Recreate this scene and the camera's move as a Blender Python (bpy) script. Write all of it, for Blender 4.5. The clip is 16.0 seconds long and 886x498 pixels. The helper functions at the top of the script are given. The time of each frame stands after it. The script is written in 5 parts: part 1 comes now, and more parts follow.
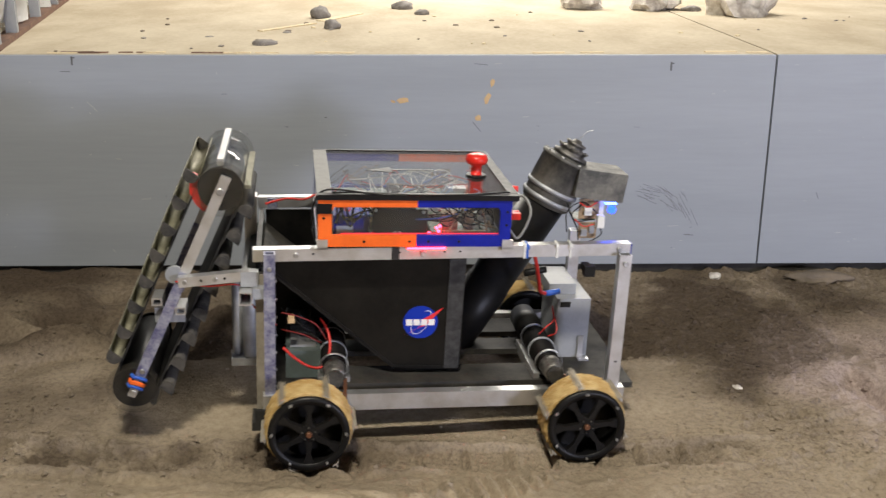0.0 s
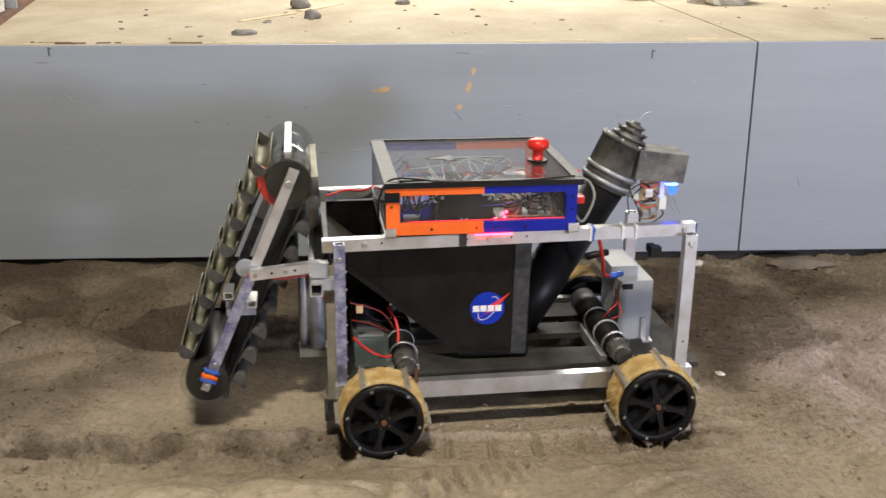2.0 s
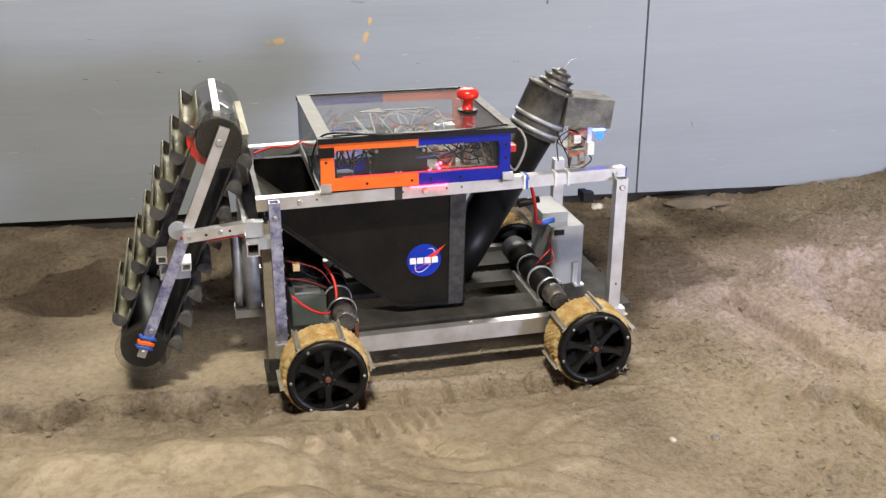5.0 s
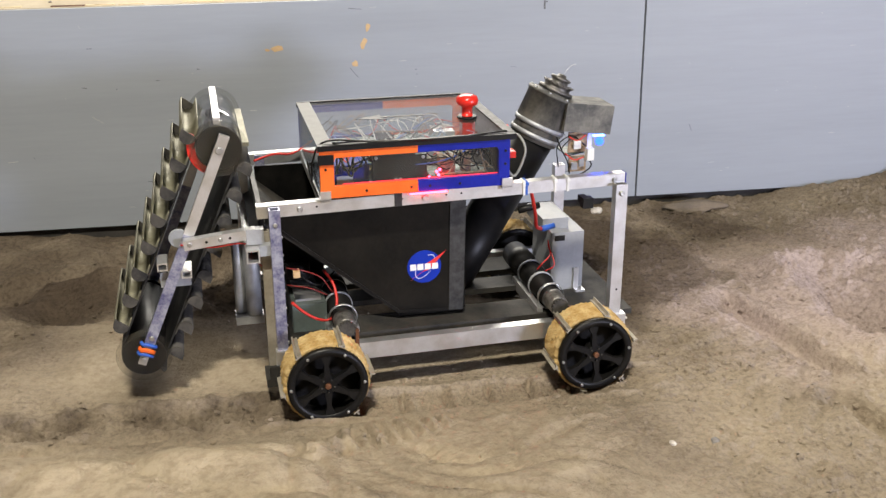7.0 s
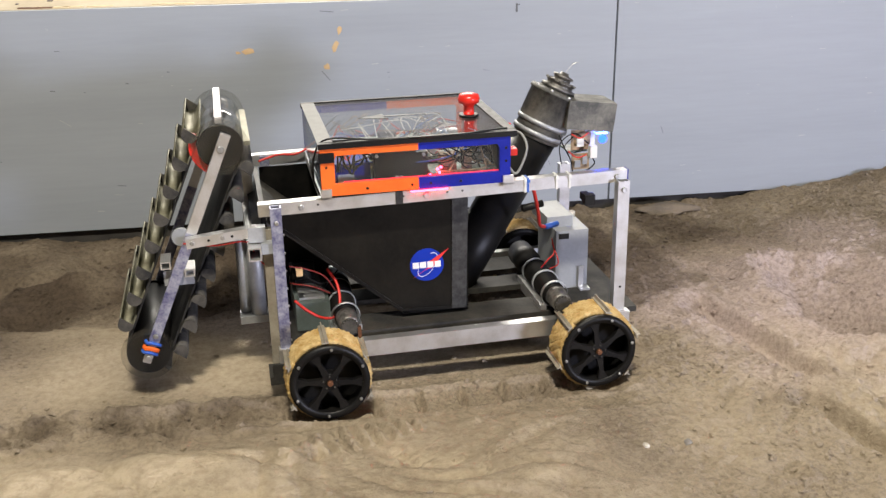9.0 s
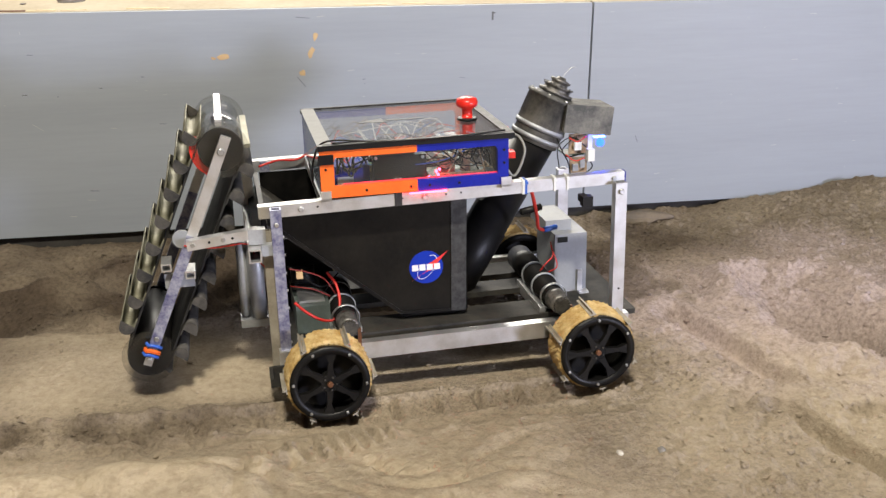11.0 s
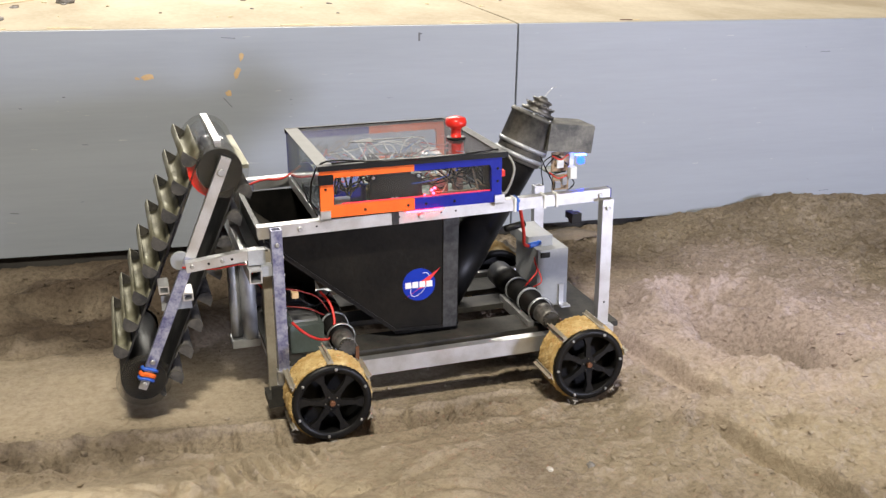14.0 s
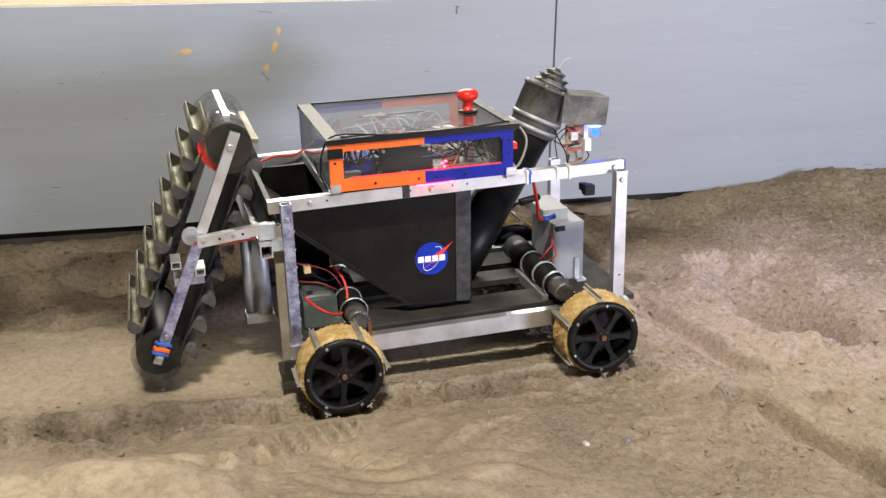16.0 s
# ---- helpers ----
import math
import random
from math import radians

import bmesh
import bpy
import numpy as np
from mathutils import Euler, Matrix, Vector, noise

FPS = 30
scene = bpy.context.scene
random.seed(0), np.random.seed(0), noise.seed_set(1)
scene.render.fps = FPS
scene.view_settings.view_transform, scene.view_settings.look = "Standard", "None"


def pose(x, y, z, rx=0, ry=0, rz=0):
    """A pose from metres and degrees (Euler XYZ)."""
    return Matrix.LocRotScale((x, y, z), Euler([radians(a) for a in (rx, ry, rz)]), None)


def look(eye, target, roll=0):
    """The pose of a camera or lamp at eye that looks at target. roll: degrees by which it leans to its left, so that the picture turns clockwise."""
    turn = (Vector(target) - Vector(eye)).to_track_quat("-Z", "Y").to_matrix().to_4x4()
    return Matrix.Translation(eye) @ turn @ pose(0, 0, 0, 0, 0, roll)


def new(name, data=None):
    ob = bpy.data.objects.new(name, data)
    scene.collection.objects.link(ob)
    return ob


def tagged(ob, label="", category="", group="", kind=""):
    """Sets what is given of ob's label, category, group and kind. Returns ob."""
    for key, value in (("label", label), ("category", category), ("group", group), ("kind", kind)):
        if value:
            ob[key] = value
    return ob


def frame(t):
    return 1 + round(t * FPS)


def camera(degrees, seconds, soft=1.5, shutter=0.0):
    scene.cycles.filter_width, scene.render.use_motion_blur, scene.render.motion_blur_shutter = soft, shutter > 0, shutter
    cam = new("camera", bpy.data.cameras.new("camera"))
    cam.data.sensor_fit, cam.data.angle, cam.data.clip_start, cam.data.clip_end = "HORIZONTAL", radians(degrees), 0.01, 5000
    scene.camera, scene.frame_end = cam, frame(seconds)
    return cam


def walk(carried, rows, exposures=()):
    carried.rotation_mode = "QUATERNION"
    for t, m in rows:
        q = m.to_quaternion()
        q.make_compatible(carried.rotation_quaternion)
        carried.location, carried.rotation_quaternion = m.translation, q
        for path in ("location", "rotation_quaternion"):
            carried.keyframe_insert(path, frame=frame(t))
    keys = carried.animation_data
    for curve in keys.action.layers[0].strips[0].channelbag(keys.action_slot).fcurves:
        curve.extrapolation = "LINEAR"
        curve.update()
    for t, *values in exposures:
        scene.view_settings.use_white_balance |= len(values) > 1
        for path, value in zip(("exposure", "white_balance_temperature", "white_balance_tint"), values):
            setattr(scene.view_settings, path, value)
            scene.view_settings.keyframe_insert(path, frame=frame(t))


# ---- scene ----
CAM_ROWS = [
    (0.0, -1.1547, -3.3820, 1.1728, -18.024, -0.099, -0.952),
    (0.5, -1.1503, -3.3789, 1.1768, -18.024, -0.336, -1.468),
    (1.0, -1.1479, -3.3782, 1.1750, -18.123, -0.308, -2.014),
    (1.5, -1.1466, -3.3770, 1.1692, -18.192, -0.156, -1.970),
    (2.0, -1.1489, -3.3768, 1.1614, -18.446, 0.087, -1.943),
    (2.5, -1.1519, -3.3803, 1.1592, -19.685, -0.804, -5.270),
    (3.0, -1.1513, -3.3734, 1.1549, -20.677, -0.352, -7.129),
    (3.5, -1.1485, -3.3745, 1.1554, -21.088, 0.042, -7.392),
    (4.0, -1.1524, -3.3727, 1.1558, -21.144, 0.017, -7.597),
    (6.5, -1.1505, -3.3814, 1.1641, -21.219, 0.749, -7.837),
    (7.0, -1.1472, -3.3811, 1.1643, -20.945, 0.817, -7.872),
    (7.5, -1.1474, -3.3824, 1.1673, -20.776, 0.741, -8.122),
    (8.0, -1.1383, -3.3733, 1.1578, -20.808, 0.823, -8.464),
    (10.5, -1.1457, -3.3716, 1.1561, -20.412, -0.210, -10.384),
    (11.0, -1.1446, -3.3725, 1.1602, -20.366, -0.216, -10.555),
    (11.5, -1.1447, -3.3712, 1.1575, -20.250, -0.277, -10.702),
    (12.0, -1.1448, -3.3729, 1.1612, -19.934, -0.298, -11.319),
    (12.5, -1.1429, -3.3718, 1.1601, -20.003, -0.384, -11.765),
    (13.0, -1.1429, -3.3761, 1.1605, -20.164, -0.279, -11.931),
    (13.5, -1.1427, -3.3808, 1.1608, -19.154, -0.836, -13.632),
    (14.0, -1.1431, -3.3785, 1.1631, -19.251, -0.933, -14.446),
    (14.5, -1.1397, -3.3770, 1.1611, -20.261, -0.841, -14.175),
    (15.0, -1.1420, -3.3761, 1.1594, -20.495, -0.819, -13.756),
    (15.5, -1.1426, -3.3782, 1.1588, -20.461, -0.396, -12.792),
    (16.0, -1.1439, -3.3770, 1.1598, -20.653, -0.409, -12.482),
]
ROVER_ROWS = [
    (0.0, -1.4135, -1.3923, 0.0085, 0.797, 2.399, 7.117),
    (0.5, -1.3049, -1.3824, 0.0061, 0.793, 1.254, 6.577),
    (1.0, -1.2954, -1.3825, 0.0043, 0.747, 1.026, 6.313),
    (1.5, -1.2912, -1.3837, 0.0024, 0.633, 0.977, 6.308),
    (2.0, -1.2124, -1.3745, 0.0002, 0.500, 0.618, 5.936),
    (2.5, -1.1362, -1.3835, -0.0025, 0.806, 0.335, 5.354),
    (3.0, -1.1336, -1.3770, -0.0054, 0.737, 0.315, 5.441),
    (3.5, -1.1382, -1.3804, -0.0064, 0.702, 0.366, 5.762),
    (4.0, -1.1384, -1.3825, -0.0060, 0.439, 0.315, 6.354),
    (6.5, -1.1406, -1.3841, -0.0044, 0.415, 0.564, 5.698),
    (7.0, -1.1394, -1.3850, -0.0046, 0.446, 0.568, 5.773),
    (7.5, -1.1275, -1.3764, -0.0052, 0.211, 0.119, 4.413),
    (8.0, -1.1168, -1.3718, -0.0053, 0.127, 0.103, 3.955),
    (10.5, -1.0139, -1.3590, 0.0017, -1.128, -1.295, 1.902),
    (11.0, -1.0137, -1.3603, 0.0031, -1.392, -1.268, 1.917),
    (11.5, -0.9791, -1.3529, 0.0048, -1.444, -1.518, 1.783),
    (12.0, -0.8506, -1.3669, 0.0021, -0.459, -1.088, 1.414),
    (12.5, -0.8618, -1.3659, 0.0014, -0.498, -0.968, 1.256),
    (13.0, -0.8623, -1.3675, 0.0011, -0.634, -1.041, 1.203),
    (13.5, -0.8588, -1.3737, 0.0007, -0.915, -1.323, 2.299),
    (14.0, -0.8563, -1.3699, -0.0005, -0.975, -0.986, 3.506),
    (14.5, -0.8579, -1.3710, -0.0009, -1.017, -0.881, 3.535),
    (15.0, -0.9256, -1.3691, 0.0025, -1.234, -1.444, 3.991),
    (15.5, -0.9286, -1.3693, 0.0020, -1.227, -1.166, 3.666),
    (16.0, -0.9098, -1.3672, 0.0015, -1.568, -1.519, 3.757),
]
cam = camera(46.687, 16.0, soft=1.4, shutter=0.5)
walk(cam, [(t, pose(x, y, z, 90 + p, r, h)) for t, x, y, z, p, r, h in CAM_ROWS],
     [(0, -0.42), (1.5, -0.42), (2.5, -0.22), (3.5, -0.09), (7, -0.03), (11, 0.0), (16, -0.02)])

# ---------------------------------------------------------------- light
world = bpy.data.worlds.new("hall_air")
scene.world = world
world.use_nodes = True
world.node_tree.nodes["Background"].inputs[0].default_value = (0.9, 0.95, 1.0, 1)
world.node_tree.nodes["Background"].inputs[1].default_value = 0.025
scene.view_settings.exposure = 0.0


def area_lamp(name, eye, target, sx, sy, watts, colour):
    data = bpy.data.lights.new(name, "AREA")
    data.shape, data.size, data.size_y = "RECTANGLE", sx, sy
    data.energy, data.color = watts, colour
    ob = new(name, data)
    ob.matrix_world = look(eye, target)
    return ob


area_lamp("ceiling_lamp_row", (-1.3, -3.9, 4.6), (-1.2, -1.1, 0), 0.6, 0.25, 345, (1.0, 0.935, 0.79))
# Added fill for the deck, no known source; the pit wall shields the sand
area_lamp("deck_fill", (-0.6, 3.0, 2.9), (-0.6, 1.3, 0.7), 3.0, 0.8, 265, (1.0, 0.94, 0.84))
area_lamp("work_light", (3.7, -6.7, 0.85), (-0.7, 0, 0.45), 0.8, 0.8, 400, (0.76, 0.785, 1.0))


# ---------------------------------------------------------------- materials
def node(nt, kind, **kw):
    n = nt.nodes.new(kind)
    for k, v in kw.items():
        n.inputs[k].default_value = v
    return n


def mat(name, a, b=None, rough=0.6, metal=0.0, scale=12.0, bump=0.15, fine=140.0, stretch=(1, 1, 1), spec=0.5, vary=0.0):
    """Two-scale procedural surface: colours a to b by a broad noise, finer grain in the relief and the gloss."""
    m = bpy.data.materials.new(name)
    m.use_nodes = True
    nt = m.node_tree
    p = nt.nodes["Principled BSDF"]
    b = b or tuple(c * 0.75 for c in a)
    co = nt.nodes.new("ShaderNodeTexCoord")
    mp = nt.nodes.new("ShaderNodeMapping")
    mp.inputs["Scale"].default_value = stretch
    nt.links.new(co.outputs["Object"], mp.inputs["Vector"])
    n1 = node(nt, "ShaderNodeTexNoise", Scale=scale, Detail=6.0, Roughness=0.6)
    n2 = node(nt, "ShaderNodeTexNoise", Scale=fine, Detail=4.0, Roughness=0.6)
    nt.links.new(mp.outputs[0], n1.inputs["Vector"])
    nt.links.new(mp.outputs[0], n2.inputs["Vector"])
    ramp = nt.nodes.new("ShaderNodeValToRGB")
    ramp.color_ramp.elements[0].position, ramp.color_ramp.elements[1].position = 0.35, 0.65
    ramp.color_ramp.elements[0].color, ramp.color_ramp.elements[1].color = (*b, 1), (*a, 1)
    mixf = nt.nodes.new("ShaderNodeMath")
    mixf.operation = "MULTIPLY_ADD"
    mixf.inputs[1].default_value = 0.3
    nt.links.new(n2.outputs["Fac"], mixf.inputs[0])
    sub = nt.nodes.new("ShaderNodeMath")
    sub.operation = "SUBTRACT"
    sub.inputs[1].default_value = 0.15
    nt.links.new(n1.outputs["Fac"], sub.inputs[0])
    nt.links.new(sub.outputs[0], mixf.inputs[2])
    nt.links.new(mixf.outputs[0], ramp.inputs[0])
    out = ramp.outputs[0]
    if vary:
        info = nt.nodes.new("ShaderNodeObjectInfo")
        hsv = nt.nodes.new("ShaderNodeHueSaturation")
        rng = nt.nodes.new("ShaderNodeMapRange")
        rng.inputs["To Min"].default_value, rng.inputs["To Max"].default_value = 1 - vary, 1 + vary
        nt.links.new(info.outputs["Random"], rng.inputs["Value"])
        nt.links.new(rng.outputs[0], hsv.inputs["Value"])
        nt.links.new(out, hsv.inputs["Color"])
        out = hsv.outputs[0]
    nt.links.new(out, p.inputs["Base Color"])
    rr = nt.nodes.new("ShaderNodeMapRange")
    rr.inputs["To Min"].default_value, rr.inputs["To Max"].default_value = max(0.03, rough - 0.12), min(1, rough + 0.12)
    nt.links.new(n1.outputs["Fac"], rr.inputs["Value"])
    nt.links.new(rr.outputs[0], p.inputs["Roughness"])
    p.inputs["Metallic"].default_value = metal
    p.inputs["Specular IOR Level"].default_value = spec
    if bump:
        bp = node(nt, "ShaderNodeBump", Strength=bump, Distance=0.002)
        nt.links.new(n2.outputs["Fac"], bp.inputs["Height"])
        nt.links.new(bp.outputs[0], p.inputs["Normal"])
    return m


def clear_plastic(name, tint=(0.92, 0.95, 0.97), gloss_rough=0.06, haze=0.06):
    m = bpy.data.materials.new(name)
    m.use_nodes = True
    nt = m.node_tree
    nt.nodes.remove(nt.nodes["Principled BSDF"])
    tr = nt.nodes.new("ShaderNodeBsdfTransparent")
    tr.inputs[0].default_value = (*tint, 1)
    df = nt.nodes.new("ShaderNodeBsdfDiffuse")
    df.inputs[0].default_value = (0.6, 0.6, 0.58, 1)
    gl = nt.nodes.new("ShaderNodeBsdfGlossy")
    gl.inputs["Roughness"].default_value = gloss_rough
    co = nt.nodes.new("ShaderNodeTexCoord")
    ns = node(nt, "ShaderNodeTexNoise", Scale=14.0, Detail=5.0)
    nt.links.new(co.outputs["Object"], ns.inputs["Vector"])
    hz = nt.nodes.new("ShaderNodeMapRange")
    hz.inputs["From Min"].default_value, hz.inputs["From Max"].default_value = 0.35, 0.75
    hz.inputs["To Min"].default_value, hz.inputs["To Max"].default_value = haze * 0.3, haze * 1.8
    nt.links.new(ns.outputs["Fac"], hz.inputs["Value"])
    m1 = nt.nodes.new("ShaderNodeMixShader")
    nt.links.new(hz.outputs[0], m1.inputs[0])
    nt.links.new(tr.outputs[0], m1.inputs[1])
    nt.links.new(df.outputs[0], m1.inputs[2])
    lw = node(nt, "ShaderNodeLayerWeight", Blend=0.5)
    pw = nt.nodes.new("ShaderNodeMath")
    pw.operation = "POWER"
    pw.inputs[1].default_value = 3.5
    nt.links.new(lw.outputs["Facing"], pw.inputs[0])
    fr = nt.nodes.new("ShaderNodeMath")
    fr.operation = "MULTIPLY_ADD"
    fr.inputs[1].default_value, fr.inputs[2].default_value = 0.7, 0.03
    nt.links.new(pw.outputs[0], fr.inputs[0])
    m2 = nt.nodes.new("ShaderNodeMixShader")
    nt.links.new(fr.outputs[0], m2.inputs[0])
    nt.links.new(m1.outputs[0], m2.inputs[1])
    nt.links.new(gl.outputs[0], m2.inputs[2])
    nt.links.new(m2.outputs[0], nt.nodes["Material Output"].inputs[0])
    return m


def glow(name, colour, strength):
    m = bpy.data.materials.new(name)
    m.use_nodes = True
    p = m.node_tree.nodes["Principled BSDF"]
    p.inputs["Base Color"].default_value = (*colour, 1)
    p.inputs["Emission Color"].default_value = (*colour, 1)
    p.inputs["Emission Strength"].default_value = strength
    return m


def sand_material():
    m = bpy.data.materials.new("sand")
    m.use_nodes = True
    nt = m.node_tree
    p = nt.nodes["Principled BSDF"]
    p.inputs["Roughness"].default_value = 0.95
    p.inputs["Specular IOR Level"].default_value = 0.15
    geo = nt.nodes.new("ShaderNodeNewGeometry")

    def noise_at(scale, detail, rough=0.6):
        n = node(nt, "ShaderNodeTexNoise", Scale=scale, Detail=detail, Roughness=rough)
        nt.links.new(geo.outputs["Position"], n.inputs["Vector"])
        return n.outputs["Fac"]

    def ramp(fac, c0, c1, lo, hi):
        r = nt.nodes.new("ShaderNodeValToRGB")
        r.color_ramp.elements[0].position, r.color_ramp.elements[1].position = lo, hi
        r.color_ramp.elements[0].color, r.color_ramp.elements[1].color = (*c0, 1), (*c1, 1)
        nt.links.new(fac, r.inputs[0])
        return r.outputs[0]

    def mix(fac, c0, c1, kind="MIX"):
        x = nt.nodes.new("ShaderNodeMix")
        x.data_type, x.blend_type = "RGBA", kind
        if isinstance(fac, float):
            x.inputs[0].default_value = fac
        else:
            nt.links.new(fac, x.inputs[0])
        for s, c in ((6, c0), (7, c1)):
            if isinstance(c, tuple):
                x.inputs[s].default_value = (*c, 1)
            else:
                nt.links.new(c, x.inputs[s])
        return x.outputs[2]

    broad = ramp(noise_at(2.6, 7.0), (0.27, 0.220, 0.163), (0.365, 0.303, 0.226), 0.36, 0.62)
    speck = ramp(noise_at(75.0, 7.0, 0.75), (0.56, 0.54, 0.53), (1.08, 1.07, 1.06), 0.32, 0.56)
    col = mix(1.0, broad, speck, "MULTIPLY")
    # damp, freshly turned soil is kept as a mesh attribute with a shape of its own
    at = nt.nodes.new("ShaderNodeAttribute")
    at.attribute_name = "damp"
    col = mix(at.outputs["Fac"], col, mix(1.0, (0.092, 0.069, 0.050), speck, "MULTIPLY"))
    dry = nt.nodes.new("ShaderNodeAttribute")
    dry.attribute_name = "dry"
    col = mix(dry.outputs["Fac"], col, mix(1.0, (0.54, 0.45, 0.325), ramp(noise_at(40.0, 6.0), (0.78, 0.75, 0.73), (1.05, 1.05, 1.05), 0.34, 0.58), "MULTIPLY"))
    # lilac tint standing in for cool light on the sand round the pit
    cool_light_tint = nt.nodes.new("ShaderNodeAttribute")
    cool_light_tint.attribute_name = "cool_light_tint"
    half = nt.nodes.new("ShaderNodeMath")
    half.operation = "MULTIPLY"
    half.inputs[1].default_value = 0.88
    nt.links.new(cool_light_tint.outputs["Fac"], half.inputs[0])
    col = mix(half.outputs[0], col, mix(1.0, (0.52, 0.424, 0.395), speck, "MULTIPLY"))
    nt.links.new(col, p.inputs["Base Color"])
    bp = node(nt, "ShaderNodeBump", Strength=0.9, Distance=0.008)
    nt.links.new(noise_at(160.0, 6.0, 0.7), bp.inputs["Height"])
    b2 = node(nt, "ShaderNodeBump", Strength=0.55, Distance=0.014)
    nt.links.new(noise_at(45.0, 4.0), b2.inputs["Height"])
    nt.links.new(bp.outputs[0], b2.inputs["Normal"])
    nt.links.new(b2.outputs[0], p.inputs["Normal"])
    return m


SAND = sand_material()
PAINT = mat("grey_blue_paint", (0.335, 0.362, 0.41), (0.298, 0.324, 0.367), rough=0.5, scale=1.6, fine=22, bump=0.12, stretch=(0.3, 1, 4))
PALEPAINT = mat("pale_scratch", (0.5, 0.5, 0.5), (0.42, 0.42, 0.42), rough=0.7)
DARKPAINT = mat("dark_scratch", (0.13, 0.135, 0.14), (0.09, 0.09, 0.1), rough=0.7)
PLY = mat("dusty_plywood", (0.54, 0.475, 0.365), (0.4, 0.335, 0.24), rough=0.85, scale=3.2, fine=60, bump=0.15, stretch=(1, 0.5, 1), spec=0.2)
RAWWOOD = mat("raw_wood", (0.62, 0.44, 0.24), (0.5, 0.33, 0.17), rough=0.8, scale=30)
LID_REFLECTOR = mat("pale_blue_grey_reflector", (0.5, 0.52, 0.58), (0.4, 0.42, 0.48), rough=0.9, scale=0.8)
PALEWOOD = mat("pale_splintered_wood", (0.72, 0.62, 0.42), (0.6, 0.48, 0.3), rough=0.8, scale=30)
CONCRETE = mat("hall_plaster", (0.22, 0.215, 0.21), (0.18, 0.178, 0.175), rough=0.9, scale=0.8)
ALU = mat("aluminium", (0.68, 0.68, 0.69), (0.56, 0.555, 0.55), rough=0.38, metal=0.85, scale=24, fine=300, bump=0.05)
ALU_BLUE = mat("aluminium_film", (0.4, 0.41, 0.5), (0.1, 0.1, 0.22), rough=0.4, metal=0.5, scale=40, fine=200, bump=0.05)
STEEL = mat("bolt_steel", (0.6, 0.6, 0.6), (0.4, 0.4, 0.39), rough=0.45, metal=1.0, scale=60)
WORN = mat("worn_dark_steel", (0.22, 0.21, 0.195), (0.07, 0.066, 0.06), rough=0.48, metal=0.7, scale=45, bump=0.3)
SILVER = mat("brushed_silver", (0.42, 0.43, 0.45), (0.32, 0.33, 0.345), rough=0.5, metal=0.5, scale=16)
GREYBOX = mat("grey_powder_coat", (0.3, 0.31, 0.33), (0.24, 0.25, 0.265), rough=0.5, scale=10)
BLACK = mat("black_plastic", (0.004, 0.004, 0.0045), (0.011, 0.01, 0.009), rough=0.42, scale=14, bump=0.1, spec=0.22)
HOPPER = mat("black_sheet", (0.0025, 0.0025, 0.0026), (0.011, 0.0101, 0.009), rough=0.33, scale=9, fine=75, bump=0.35, spec=0.2)
HOUSING = mat("dusty_grey_housing", (0.055, 0.056, 0.054), (0.17, 0.162, 0.145), rough=0.52, scale=17, fine=130, bump=0.5, spec=0.35)
DUSTY = mat("dusty_black", (0.018, 0.0175, 0.017), (0.075, 0.068, 0.058), rough=0.7, scale=18, fine=120, bump=0.3, spec=0.3)
TAPE = mat("worn_black_tape", (0.007, 0.007, 0.007), (0.04, 0.04, 0.04), rough=0.55, scale=50, bump=0.3)
GREYTAPE = mat("grey_tape", (0.17, 0.17, 0.165), (0.12, 0.12, 0.117), rough=0.5, scale=30, spec=0.2)
RUBBER = mat("belt_rubber", (0.01, 0.01, 0.01), (0.025, 0.023, 0.02), rough=0.7, scale=20, spec=0.3)
ORANGE = mat("orange_print", (0.85, 0.15, 0.02), (0.72, 0.115, 0.015), rough=0.45, scale=18, fine=220, spec=0.25)
BLUE = mat("blue_print", (0.008, 0.016, 0.3), (0.006, 0.012, 0.22), rough=0.4, scale=18, fine=220, spec=0.2)
RED = mat("red_plastic", (0.7, 0.025, 0.015), (0.6, 0.02, 0.012), rough=0.3, scale=20, bump=0.02)
DARKRED = mat("dark_red_cable", (0.22, 0.015, 0.012), (0.15, 0.012, 0.01), rough=0.5)
REDWIRE = mat("red_cable", (0.6, 0.03, 0.02), (0.45, 0.02, 0.015), rough=0.45)
BLUECLIP = mat("blue_clip", (0.03, 0.12, 0.5), (0.02, 0.08, 0.4), rough=0.4)
GREYCABLE = mat("grey_cable_sheath", (0.3, 0.3, 0.29), (0.22, 0.22, 0.21), rough=0.5)
PALEBLUE = mat("pale_blue_cable", (0.35, 0.5, 0.75), (0.28, 0.42, 0.66), rough=0.5)
WHITE = mat("white_plastic", (0.75, 0.75, 0.73), (0.66, 0.66, 0.64), rough=0.45)
ROPE = mat("tan_rope", (0.6, 0.45, 0.22), (0.4, 0.25, 0.085), rough=0.95, scale=34, fine=300, bump=1.0, spec=0.1)
CLEAT = mat("dusty_cleat", (0.38, 0.345, 0.285), (0.27, 0.24, 0.19), rough=0.6, metal=0.3, scale=30)
BUCKET = mat("zinc_bucket", (0.24, 0.23, 0.165), (0.13, 0.12, 0.08), rough=0.5, metal=0.55, scale=20)
BRASS = mat("copper_hub", (0.2, 0.085, 0.04), (0.1, 0.05, 0.03), rough=0.5, metal=0.6)
BOARD = mat("circuit_board", (0.03, 0.13, 0.09), (0.4, 0.38, 0.33), rough=0.5, scale=90)
CARD = mat("tan_parts", (0.4, 0.28, 0.16), (0.14, 0.1, 0.07), rough=0.6, scale=60)
BASE = mat("dusty_base_board", (0.010, 0.010, 0.010), (0.038, 0.034, 0.028), rough=0.75, scale=12)
